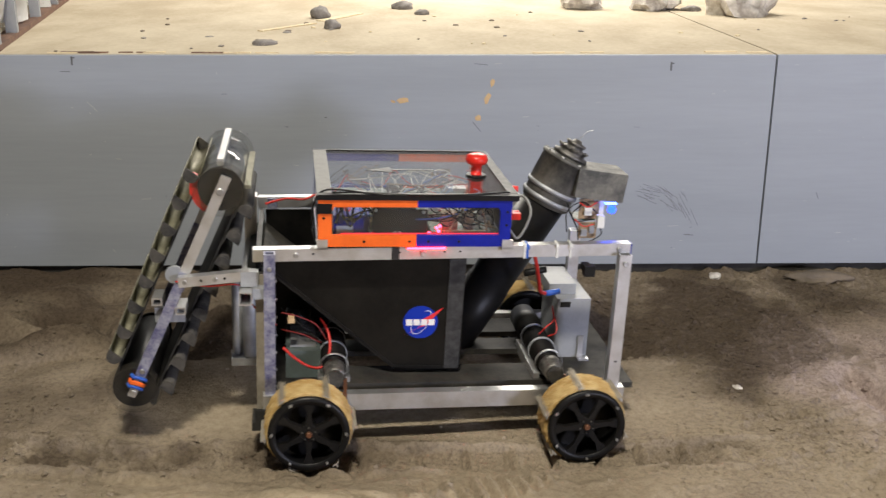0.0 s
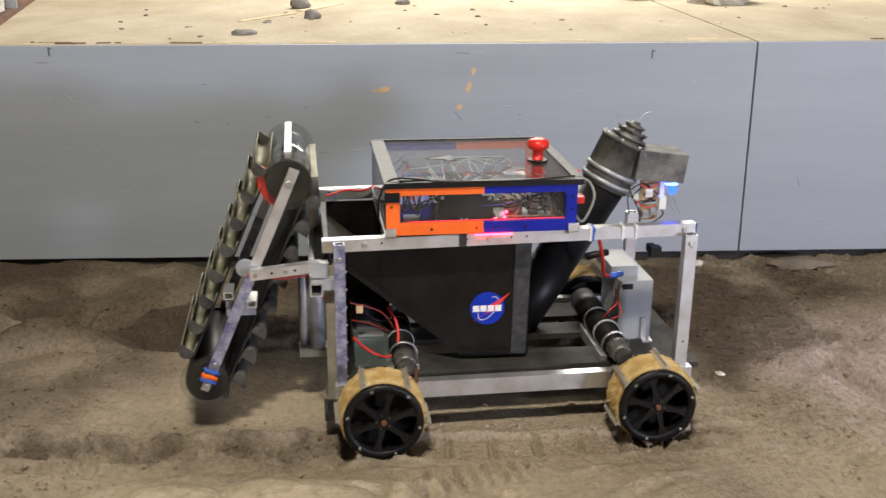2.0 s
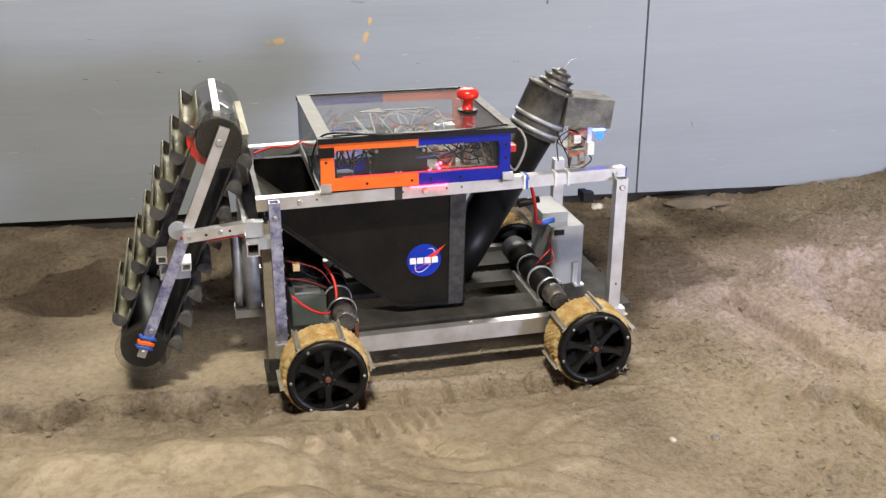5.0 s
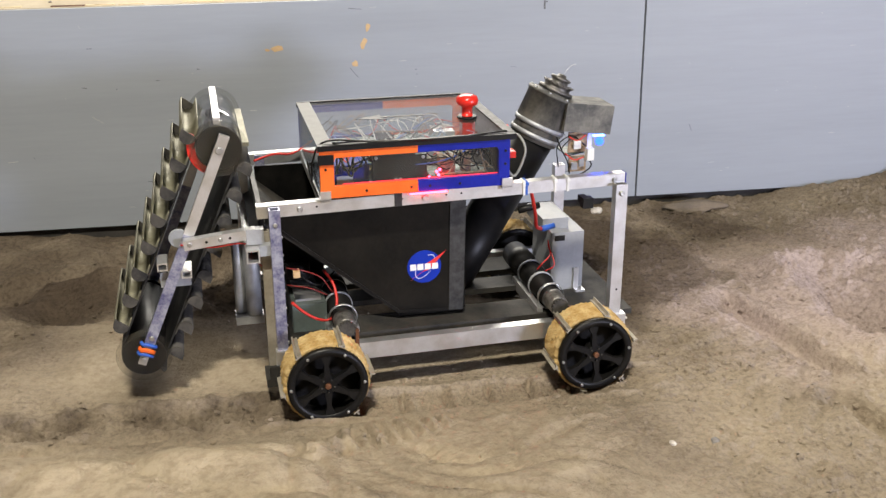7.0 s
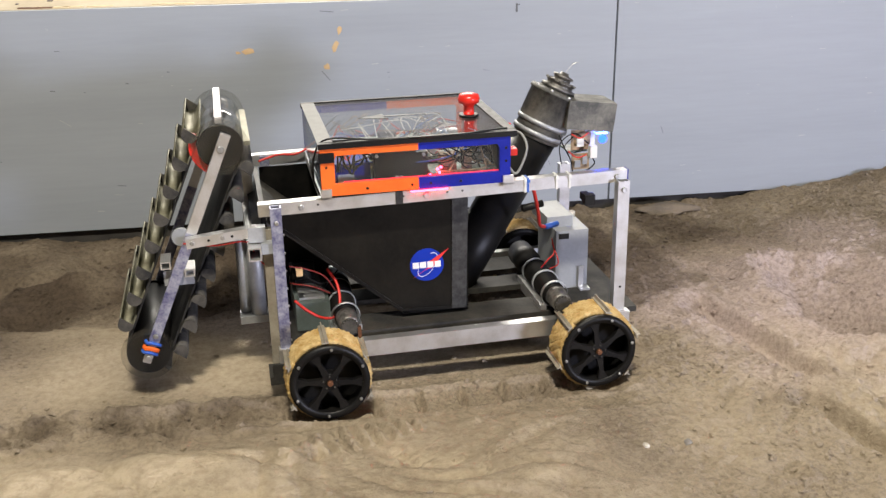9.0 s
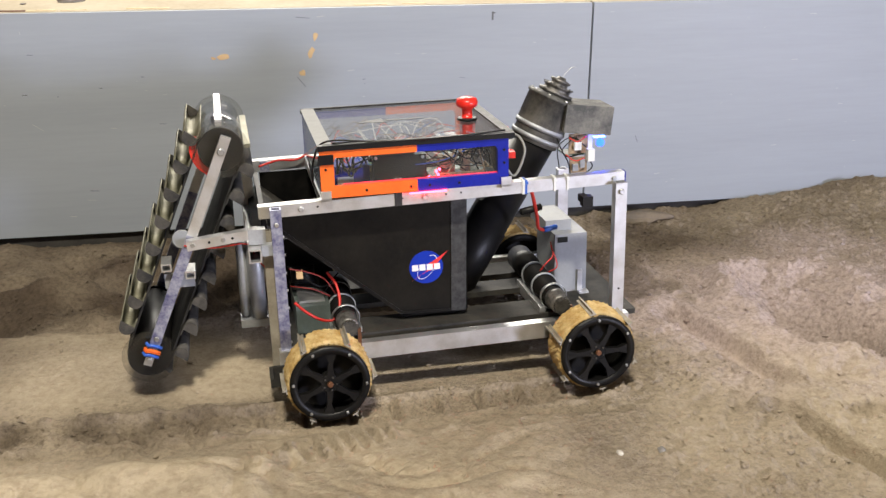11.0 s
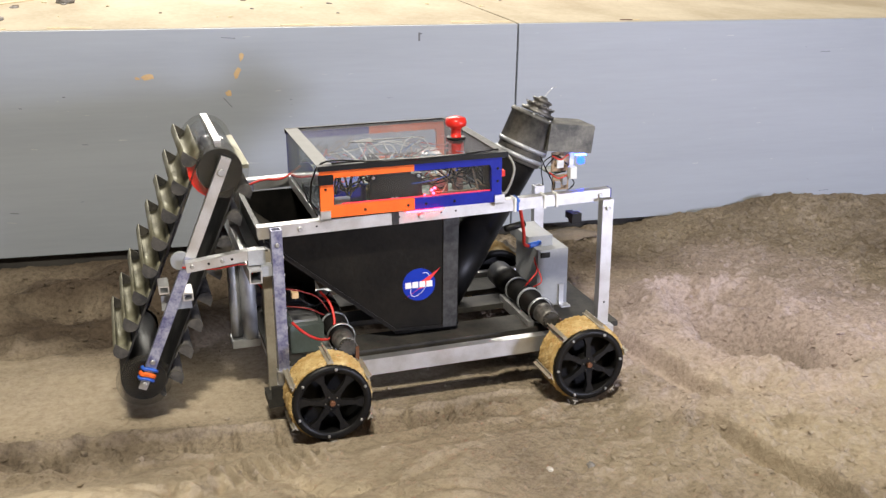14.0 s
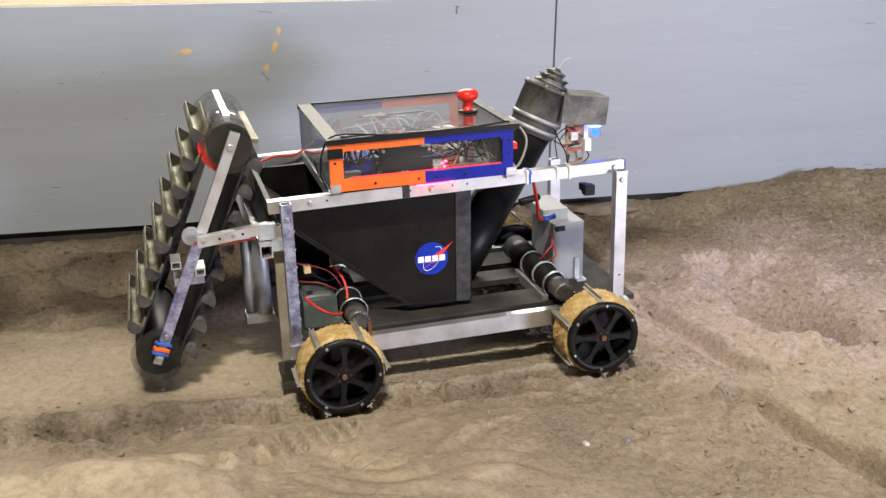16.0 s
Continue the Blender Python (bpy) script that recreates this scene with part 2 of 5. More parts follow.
OLIVE = mat("grey_green_box", (0.1, 0.125, 0.12), (0.07, 0.085, 0.08), rough=0.55)
ROCK = mat("grey_rock", (0.27, 0.25, 0.235), (0.17, 0.155, 0.145), rough=0.9, scale=25, bump=0.8, fine=80)
PALEROCK = mat("pale_rock", (0.72, 0.68, 0.62), (0.36, 0.32, 0.28), rough=0.9, scale=14, bump=0.8, fine=60)
CLODS = mat("dirt_crumb", (0.2, 0.16, 0.12), (0.12, 0.1, 0.08), rough=0.95)
SHEET = mat("white_sheeting", (0.82, 0.81, 0.78), (0.7, 0.68, 0.63), rough=0.6, scale=5)
RUST = mat("rusty_rail", (0.2, 0.11, 0.07), (0.11, 0.06, 0.045), rough=0.9, scale=20)
GAP_BACKING = mat("dark_gap_backing", (0.03, 0.027, 0.025), (0.05, 0.045, 0.04), rough=0.9)
CLEAR = clear_plastic("clear_acrylic", haze=0.015)
LID = clear_plastic("clear_lid", (0.97, 0.98, 0.99), 0.05, 0.03)
FLANGE = clear_plastic("hazy_flange", (0.88, 0.88, 0.87), 0.12, 0.006)
DISC = mat("black_disc", (0.006, 0.006, 0.006), (0.016, 0.015, 0.014), rough=0.5, scale=20, spec=0.2)
CLEAR_TUBE = clear_plastic("clear_tube", (0.96, 0.965, 0.965), 0.08, 0.004)
RED_LED = glow("red_led", (1.0, 0.01, 0.025), 75.0)
EDGE_GLOW = glow("edge_lit_red", (1.0, 0.05, 0.08), 0.5)
BLUE_LED = glow("blue_led", (0.012, 0.05, 1.0), 9.0)
RAIL_GLOW = glow("rail_glow_blue", (0.03, 0.1, 1.0), 40.0)
DECAL_BLUE = mat("decal_blue", (0.006, 0.03, 0.36), (0.006, 0.025, 0.3), rough=0.4, spec=0.2)
DECAL_WHITE = mat("decal_white", (0.8, 0.8, 0.8), (0.7, 0.7, 0.7), rough=0.4)
DECAL_RED = mat("decal_red", (0.7, 0.03, 0.03), (0.6, 0.03, 0.03), rough=0.4)


# ---------------------------------------------------------------- mesh helpers
def box(bm, x0, x1, y0, y1, z0, z1, m=None):
    vs = [bm.verts.new((x, y, z)) for z in (z0, z1) for y in (y0, y1) for x in (x0, x1)]
    if m is not None:
        for v in vs:
            v.co = m @ v.co
    for f in ((0, 2, 3, 1), (4, 5, 7, 6), (0, 1, 5, 4), (2, 6, 7, 3), (0, 4, 6, 2), (1, 3, 7, 5)):
        bm.faces.new([vs[i] for i in f])
    return vs


def prism(bm, poly, y0, y1):
    """A polygon in the x-z plane, given counter-clockwise from the front, pushed from y0 to y1."""
    a = [bm.verts.new((x, y0, z)) for x, z in poly]
    b = [bm.verts.new((x, y1, z)) for x, z in poly]
    bm.faces.new(a)
    bm.faces.new(b[::-1])
    n = len(poly)
    for i in range(n):
        bm.faces.new((a[(i + 1) % n], a[i], b[i], b[(i + 1) % n]))


def spin(bm, p0, p1, profile, seg=32, closed=False):
    """A turned body: profile of (distance along p0-p1, radius)."""
    p0, p1 = Vector(p0), Vector(p1)
    q = (p1 - p0).to_track_quat("Z", "Y")
    rings = []
    for d, r in profile:
        rings.append([bm.verts.new(p0 + q @ Vector((r * math.cos(2 * math.pi * i / seg), r * math.sin(2 * math.pi * i / seg), d))) for i in range(seg)])
    for a, b in zip(rings, rings[1:]):
        for i in range(seg):
            bm.faces.new((a[i], a[(i + 1) % seg], b[(i + 1) % seg], b[i])).smooth = True
    if closed:
        a, b = rings[-1], rings[0]
        for i in range(seg):
            bm.faces.new((a[i], a[(i + 1) % seg], b[(i + 1) % seg], b[i]))
    else:
        bm.faces.new(rings[0][::-1])
        bm.faces.new(rings[-1])


def cyl(bm, p0, p1, r, seg=24, edge=0.0015):
    d = (Vector(p1) - Vector(p0)).length
    e = min(edge, d * 0.3, r * 0.3)
    spin(bm, p0, p1, [(0, r - e), (e, r), (d - e, r), (d, r - e)], seg)


def ring(bm, p0, p1, r0, r1, seg=40):
    d = (Vector(p1) - Vector(p0)).length
    spin(bm, p0, p1, [(0, r0), (0, r1), (d, r1), (d, r0)], seg, True)


def cable(bm, pts, r, seg=8, steps=6):
    """A round cable through pts, smoothed."""
    pts = [Vector(p) for p in pts]
    ext = [pts[0] * 2 - pts[1]] + pts + [pts[-1] * 2 - pts[-2]]
    line = []
    for i in range(1, len(ext) - 2):
        a, b, c, d = ext[i - 1:i + 3]
        for k in range(steps):
            t = k / steps
            line.append(0.5 * (2 * b + (c - a) * t + (2 * a - 5 * b + 4 * c - d) * t * t + (3 * b - a - 3 * c + d) * t ** 3))
    line.append(pts[-1])
    rings = []
    for i, p in enumerate(line):
        t = (line[min(i + 1, len(line) - 1)] - line[max(i - 1, 0)]).normalized()
        q = t.to_track_quat("Z", "Y")
        rings.append([bm.verts.new(p + q @ Vector((r * math.cos(2 * math.pi * k / seg), r * math.sin(2 * math.pi * k / seg), 0))) for k in range(seg)])
    for a, b in zip(rings, rings[1:]):
        for k in range(seg):
            bm.faces.new((a[k], a[(k + 1) % seg], b[(k + 1) % seg], b[k])).smooth = True
    bm.faces.new(rings[0][::-1])
    bm.faces.new(rings[-1])


def tube_bar(bm, p0, p1, w, h, wall=0.003):
    """A hollow square tube from p0 to p1, w across and h high, open at both ends."""
    p0, p1 = Vector(p0), Vector(p1)
    z = (p1 - p0).normalized()
    up = Vector((0, 0, 1)) if abs(z.z) < 0.9 else Vector((0, 1, 0))
    x = z.cross(up).normalized()
    y = x.cross(z)
    loops = []
    for p in (p0, p1):
        for k in (0, wall):
            loops.append([bm.verts.new(p + x * (sx * (w / 2 - k)) + y * (sy * (h / 2 - k))) for sx, sy in ((-1, -1), (1, -1), (1, 1), (-1, 1))])
    o0, i0, o1, i1 = loops
    for a, b in ((o0, o1), (i1, i0), (i0, o0), (o1, i1)):
        for k in range(4):
            bm.faces.new((a[k], a[(k + 1) % 4], b[(k + 1) % 4], b[k]))


def finish(name, bm, material, bevel=0.0, smooth=False):
    if bevel:
        es = [e for e in bm.edges if len(e.link_faces) == 2 and e.calc_face_angle(0) > 0.6]
        bmesh.ops.bevel(bm, geom=es, offset=bevel, segments=2, profile=0.6, affect="EDGES", clamp_overlap=True)
    bmesh.ops.recalc_face_normals(bm, faces=bm.faces)
    me = bpy.data.meshes.new(name)
    bm.to_mesh(me)
    bm.free()
    if smooth:
        me.polygons.foreach_set("use_smooth", [True] * len(me.polygons))
    me.materials.append(material)
    return new(name, me)


def part(name, bm, material, parent, label="", bevel=0.0, smooth=False):
    ob = finish(name, bm, material, bevel, smooth)
    ob.parent = parent
    return tagged(ob, label)


def boxes(*spans):
    bm = bmesh.new()
    for s in spans:
        box(bm, *s)
    return bm


def rods(*items):
    bm = bmesh.new()
    for p0, p1, r in items:
        cyl(bm, p0, p1, r)
    return bm


def cables(r, *lines):
    bm = bmesh.new()
    for pts in lines:
        cable(bm, pts, r)
    return bm


def looms(name, r, material, parent, label, *lines):
    """Several loose wires of one kind, each a part of its own."""
    for pts in lines:
        part(name, cables(r, pts), material, parent, label)


def bars(w, h, *items):
    bm = bmesh.new()
    for p0, p1 in items:
        tube_bar(bm, p0, p1, w, h)
    return bm


# ---------------------------------------------------------------- sand
def value_noise(x, y, cell, seed):
    rng = np.random.RandomState(seed)
    tab = rng.rand(256, 256)
    u, v = x / cell + 97.3, y / cell + 61.7
    i, j = np.floor(u).astype(int), np.floor(v).astype(int)
    a, b = u - i, v - j
    a, b = a * a * (3 - 2 * a), b * b * (3 - 2 * b)
    i0, i1, j0, j1 = i % 256, (i + 1) % 256, j % 256, (j + 1) % 256
    return (tab[i0, j0] * (1 - a) * (1 - b) + tab[i1, j0] * a * (1 - b) + tab[i0, j1] * (1 - a) * b + tab[i1, j1] * a * b) * 2 - 1


def fbm(x, y, cell, seed, octaves=4, gain=0.5):
    s, a = 0, 1.0
    for k in range(octaves):
        s = s + a * value_noise(x, y, cell / 2 ** k, seed + k)
        a *= gain
    return s


def step(x, a, b):
    t = np.clip((x - a) / (b - a), 0, 1)
    return t * t * (3 - 2 * t)


def ellipse(x, y, cx, cy, a, b, deg):
    c, s = math.cos(radians(deg)), math.sin(radians(deg))
    dx, dy = x - cx, y - cy
    return np.sqrt(((dx * c + dy * s) / a) ** 2 + ((-dx * s + dy * c) / b) ** 2)


def along(x, y, x0, y0, x1, y1):
    """Distance along and across the line from (x0, y0) to (x1, y1), and its length."""
    n = math.hypot(x1 - x0, y1 - y0)
    ux, uy = (x1 - x0) / n, (y1 - y0) / n
    return (x - x0) * ux + (y - y0) * uy, -(x - x0) * uy + (y - y0) * ux, n


def groove(x, y, x0, y0, x1, y1, w, wob):
    """A scraped channel: its floor slopes down to a steep wall on the far side of the line."""
    s, d, n = along(x, y, x0, y0, x1, y1)
    d = d + wob * 0.35
    ends = step(s, -0.05, 0.06) * (1 - step(s, n - 0.06, n + 0.05))
    cut = step(d, -w * 1.7, w * 0.4) * (1 - step(d, w * 0.6, w * 1.15)) * ends
    lip = np.exp(-((d - w * 1.5) / (w * 0.5)) ** 2) * ends
    return cut, lip


def sand_fields(x, y):
    wob = 0.03 * fbm(x, y, 0.25, 40, 3)
    z = 0.009 * fbm(x, y, 0.5, 3, 3) - 0.003
    rough = 0.0055 * fbm(x, y, 0.08, 9, 4, 0.6)
    clod = np.maximum(0, fbm(x, y, 0.04, 15, 3, 0.6) - 0.3) * 0.011
    # mounds between the wall and the smooth lane
    bank = step(y + wob, -0.80, -0.70) * step(-x, 0.4, 0.8)
    mound = fbm(x, y * 1.3, 0.34, 21, 3, 0.42)
    z = z + bank * (0.03 + 0.075 * mound - 0.07 * np.abs(fbm(x, y, 0.24, 23, 2, 0.5)))
    # heap against the wall
    heap = step(x + wob, 0.3, 1.1) * step(y + wob, -0.62, -0.05)
    z = z + heap * (0.06 + 0.022 * fbm(x, y, 0.2, 25, 3))
    near_wall = step(y, -0.22, -0.01) * (1 - step(x, 0.4, 0.7))
    z = z * (1 - 0.8 * near_wall) - near_wall * 0.014
    # dug pit: long scraped slope on the far side, deepest towards the near end, raised rim
    wob2 = 0.05 * fbm(x, y, 0.22, 43, 4)
    e = ellipse(x + wob + wob2, y + wob2 - wob, 0.385, -1.01, 0.32, 0.20, 107)
    pit = 1 - step(e, 0.2, 1.0)
    deep = step(-y - 0.35 * x + wob, 0.74, 1.04)
    claw = np.sin((np.arctan2(y + 1.13, x - 0.43) * 12 + 3 * wob2 / 0.05 * 0.3)) * pit * (1 - deep)
    rim = np.exp(-((e - 1.15) / 0.17) ** 2)
    z = z - (0.085 + 0.095 * deep) * pit + 0.008 * claw + 0.018 * rim * (1 + step(y, -0.95, -0.75)) * (1 + 0.25 * fbm(x, y, 0.16, 27, 2))
    floor_ = pit * deep
    # scraped channel beside the pit and a second one nearer
    scrape = 0
    for x0, y0, x1, y1, w, depth, coarse in ((-0.03, -0.86, 0.085, -1.34, 0.044, 0.050, 0.0), (0.02, -1.47, 0.135, -1.86, 0.028, 0.050, 1.0)):
        cut, lip = groove(x, y, x0, y0, x1, y1, w, wob * (0.25 + 0.6 * coarse))
        z = z - cut * depth * (1 + 0.25 * coarse * fbm(x, y, 0.05, 33, 3)) + lip * (0.004 + 0.008 * coarse) * (1 + fbm(x, y, 0.06, 35, 3)) + coarse * cut * 0.012 * fbm(x, y, 0.03, 37, 3, 0.7)
        scrape = np.maximum(scrape, cut * (1 - 0.9 * coarse))
    # small hollow and a patch of broken clods
    z = z - 0.018 * np.exp(-ellipse(x + wob, y + wob, 0.225, -1.50, 0.06, 0.03, 15) ** 4)
    patch = np.exp(-ellipse(x, y, -0.03, -1.45, 0.05, 0.045, 0) ** 2)
    z = z + patch * (0.010 * fbm(x, y, 0.035, 29, 3, 0.7))
    # broad shallow ripples raked outward from the near side of the pit
    fanr = ellipse(x, y, 0.3, -0.95, 0.5, 0.5, 0)
    rake = step(fanr, 0.55, 0.8) * (1 - step(fanr, 1.25, 1.6)) * step(-x - 0.6 * y, 0.2, 0.45) * step(-y, 0.85, 1.1) * step(x, -0.5, -0.2)
    z = z + rake * 0.006 * np.sin((np.arctan2(y + 0.95, x - 0.3) * 46) + 9 * wob / 0.03 * 0.3) * (0.6 + 0.6 * fbm(x, y, 0.2, 53, 2))
    # rutted lane on the far side of the smooth lane
    s, d, n = along(x, y, -3.2, -0.75, -0.9, -0.72)
    z = z - 0.008 * np.exp(-((d + wob * 0.4) / 0.05) ** 4) * (1 - step(s, n - 0.04, n + 0.03))
    # crumbled rut behind the near wheels
    s1, d1, n1 = along(x, y, -3.2, -1.265, -1.02, -1.315)
    d1 = d1 + wob * 0.5
    rut = np.exp(-(d1 / 0.052) ** 4) * (1 - step(s1 + wob * 3, n1 - 0.25, n1 + 0.05))
    edge = np.exp(-((np.abs(d1) - 0.068) / 0.02) ** 2) * (1 - step(s1, n1 - 0.2, n1))
    # flat lane on which the wheels run
    s, d, n = along(x, y, -1.42, -1.335, -0.1, -1.275)
    ends = step(s, -0.1, 0.05) * (1 - step(s, n - 0.15, n + 0.1))
    under = step(y, -1.43, -1.37) * (1 - step(y + wob, -0.82, -0.70)) * step(-x, 0.30, 0.55) * step(x, -1.7, -1.5)
    z = z * (1 - 0.85 * np.maximum(np.exp(-(d / 0.13) ** 4) * ends, under)) - 0.001
    z = z - rut * 0.014 * (0.8 + 0.5 * fbm(x, y, 0.1, 31, 2)) + rut * 0.017 * fbm(x, y, 0.055, 38, 3, 0.7) + edge * 0.010 * (1 + fbm(x, y, 0.05, 39, 3))
    # pressed wheel prints: rope weave and deep cleat lines, breaking up towards the far end
    on = np.exp(-(d / 0.047) ** 8) * step(s, 0.16, 0.24) * (1 - step(s + wob, n - 0.42, n - 0.36))
    tooth = np.exp(-(((s % 0.1005) - 0.05) / 0.007) ** 2)
    weave = np.sin((s + d * 0.7) * 2 * math.pi / 0.024) * np.sin((s - d * 0.7) * 2 * math.pi / 0.024)
    printed = on
    z = z * (1 - 0.6 * on) + on * (-0.012 + 0.0045 * weave - 0.020 * tooth + 0.007 * np.exp(-(((s % 0.1005) - 0.07) / 0.01) ** 2))
    z = z + 0.006 * np.exp(-((np.abs(d) - 0.060) / 0.010) ** 2) * step(s, 0.16, 0.24) * (1 - step(s, n - 0.2, n - 0.05)) * (1 + fbm(x, y, 0.05, 47, 3))
    broken = np.exp(-ellipse(x, y, -0.50, -1.30, 0.16, 0.055, 4) ** 4)
    z = z + broken * 0.010 * fbm(x, y, 0.05, 49, 3, 0.7)
    # foreground lies a little higher, swept by hand in fans
    shelf = step(-y - wob * 0.3, 1.392, 1.43) * (1 - step(x + wob * 2, -0.55, -0.2))
    z = z + shelf * 0.012
    west = step(x + wob * 3, -2.0, -1.68)
    sweep = (1 - step(y + wob, -1.52, -1.41)) * (1 - step(x + wob * 4, -0.95, -0.45)) * west
    fan = fbm(x, y, 0.4, 51, 2)
    ray = np.arctan2(y + 1.05, x + 0.75 + 0.4 * fan)
    far = np.hypot(y + 1.05, x + 0.75)
    comb = np.abs(np.sin(ray * 11 + 2.5 * fan + 0.8 * np.sin(far * 14)))
    z = z + sweep * 0.024 * comb ** 0.55 * np.clip(0.35 + 0.9 * fbm(x, y, 0.3, 55, 2), 0, 1)
    z = z + sweep * 0.026 * np.abs(np.sin((y * 0.8 + x * 0.3 + 2 * wob) * math.pi / 0.10 + 3 * fan)) ** 0.6 * np.clip(0.3 - fan, 0, 1)
    # an old print of slanted bars and trodden clumps in front of it
    old = np.exp(-ellipse(x, y, -1.0, -1.45, 0.14, 0.05, 18) ** 6)
    z = z + old * 0.009 * np.clip(np.sin((x + 0.35 * y + wob * 0.1) * 2 * math.pi / 0.034) * 2, -1, 1)
    for cx, cy, cr in ((-1.14, -1.49, 0.055), (-0.92, -1.56, 0.045), (-1.42, -1.40, 0.05)):
        near = np.exp(-ellipse(x + wob, y + wob, cx, cy, cr * 1.3, cr, 10) ** 4)
        z = z + near * 0.016 * fbm(x, y, 0.05, 57, 3, 0.6)
        patch = np.maximum(patch, near * 0.6)
    lane = step(y, -1.25, -1.15) * (1 - step(y + wob, -0.80, -0.72)) * step(-x, 0.35, 0.6)
    calm = (1 - step(y + wob, -1.45, -1.36)) * (1 - step(x + wob * 4, -0.35, -0.05))
    smooth = np.maximum(np.maximum(sweep, lane * 0.9), np.maximum(under * 0.9, calm * 0.75))
    smooth = np.maximum(smooth, scrape)
    z = z + lane * (1 - under) * 0.009 * fbm(x, y, 0.17, 59, 3, 0.45)
    east = step(x + wob * 2, -0.55, -0.1) * (1 - scrape)
    z = z + east * (0.0022 * fbm(x, y, 0.024, 83, 2, 0.7) + 0.006 * np.maximum(0, fbm(x, y, 0.06, 85, 3, 0.6) - 0.25))
    z = z + (rough + clod) * (1 - 0.85 * smooth) * (1 - 0.9 * printed) * (1 - 0.35 * bank)
    core = step(x, -3.0, -2.8) * (1 - step(x, 1.7, 1.9)) * step(y, -2.3, -2.1)
    # freshly turned, darker soil
    damp = np.clip(step(1.12 - ellipse(x + wob * 2, y + wob * 2, -0.33, -0.60, 0.40, 0.50, -20) + 0.25 * fbm(x, y, 0.15, 61, 3), 0, 0.4) * 0.9, 0, 1) * (1 - under)
    damp = np.maximum(damp, bank * np.clip(0.80 + 0.6 * fbm(x, y * 1.4, 0.3, 63, 4), 0.05, 0.97))
    damp = np.maximum(damp, heap * np.clip(0.18 + 0.4 * fbm(x, y, 0.25, 67, 3), 0, 0.75))
    damp = np.maximum(damp, floor_ * np.clip(0.8 + 0.4 * fbm(x, y, 0.08, 68, 3), 0, 0.8))
    belt = step(y + wob, -0.66, -0.5) * step(x, -0.45, -0.2) * (1 - 0.65 * step(x + wob, 0.15, 0.6))
    damp = np.maximum(damp, belt * np.clip(0.55 + 0.45 * fbm(x, y, 0.2, 69, 4), 0, 0.85))
    damp = np.maximum(damp, np.clip(rut + 0.6 * edge, 0, 1) * np.clip(0.5 + 0.6 * fbm(x, y, 0.08, 65, 4), 0, 0.85))
    damp = np.maximum(damp, np.maximum(patch * 0.5, broken * np.clip(0.4 + 0.6 * fbm(x, y, 0.07, 66, 3), 0, 0.7)))
    damp = np.maximum(damp, (1 - west) * (1 - bank) * np.clip(0.35 + 0.5 * fbm(x, y, 0.22, 64, 4), 0, 0.7))
    damp = damp * (1 - 0.7 * printed)
    streak = fbm(ray * 0.55, far * 0.25, 0.09, 72, 3)
    dry = np.clip(sweep * (0.68 + 0.6 * streak), 0, 0.95)
    dry = np.maximum(dry, lane * (1 - step(x, -1.3, -0.9) * 0.45) * (0.2 + 0.8 * west) * np.clip(0.38 + 0.3 * fbm(x + 0.6 * y, y * 2.2, 0.3, 71, 2), 0, 0.7))
    dry = np.maximum(dry, np.clip(0.22 + 0.35 * fbm(x, y, 0.4, 75, 4), 0, 0.45) * (1 - step(y, -1.45, -1.25)))
    dry = np.maximum(dry, 0.8 * np.exp(-((e - 1.38) / 0.42) ** 2) * np.clip(0.75 + 0.6 * fbm(x, y, 0.2, 73, 3), 0, 1))
    dry = dry * (1 - 0.8 * rut)
    broad = 0.02 * fbm(x, y, 2.5, 81, 2)
    z = z * core + broad * (1 - core)
    # lilac-grey dust round the pit, with cool light from the right in its colour
    cool_light_tint = step(1.12 - ellipse(x + wob * 3, y + wob * 2, 0.40, -0.95, 0.74, 0.60, -10) + 0.18 * fbm(x, y, 0.3, 77, 2), 0, 0.6) * (1 - 0.9 * floor_) * (1 - 0.75 * damp)
    return z, damp, dry, cool_light_tint


def build_sand():
    xs = np.concatenate([np.linspace(-7, -2.85, 30), np.arange(-2.8, 1.75, 0.0046), np.linspace(1.8, 5.5, 26)])
    ys = np.concatenate([np.linspace(-9, -2.15, 34), np.arange(-2.1, 0.012, 0.0046)])
    gx, gy = np.meshgrid(xs, ys)
    x, y = gx.ravel(), gy.ravel()
    z, damp, dry, cool_light_tint = sand_fields(x, y)
    nx, ny = len(xs), len(ys)
    idx = np.arange(nx * ny).reshape(ny, nx)
    quads = np.stack([idx[:-1, :-1], idx[:-1, 1:], idx[1:, 1:], idx[1:, :-1]], -1).reshape(-1, 4)
    me = bpy.data.meshes.new("sand_ground")
    me.vertices.add(len(x))
    me.vertices.foreach_set("co", np.stack([x, y, z], -1).ravel())
    me.loops.add(quads.size)
    me.loops.foreach_set("vertex_index", quads.ravel())
    me.polygons.add(len(quads))
    me.polygons.foreach_set("loop_start", np.arange(len(quads)) * 4)
    me.polygons.foreach_set("use_smooth", np.ones(len(quads), bool))
    me.update(calc_edges=True)
    for name, val in (("damp", damp), ("dry", dry), ("cool_light_tint", cool_light_tint)):
        me.attributes.new(name, "FLOAT", "POINT").data.foreach_set("value", val)
    me.materials.append(SAND)
    return tagged(new("ground", me), "tan dry sand with ruts, lumps and a dug pit", "sand", kind="structure")


def height(x, y):
    return float(sand_fields(np.array([x]), np.array([y]))[0][0])


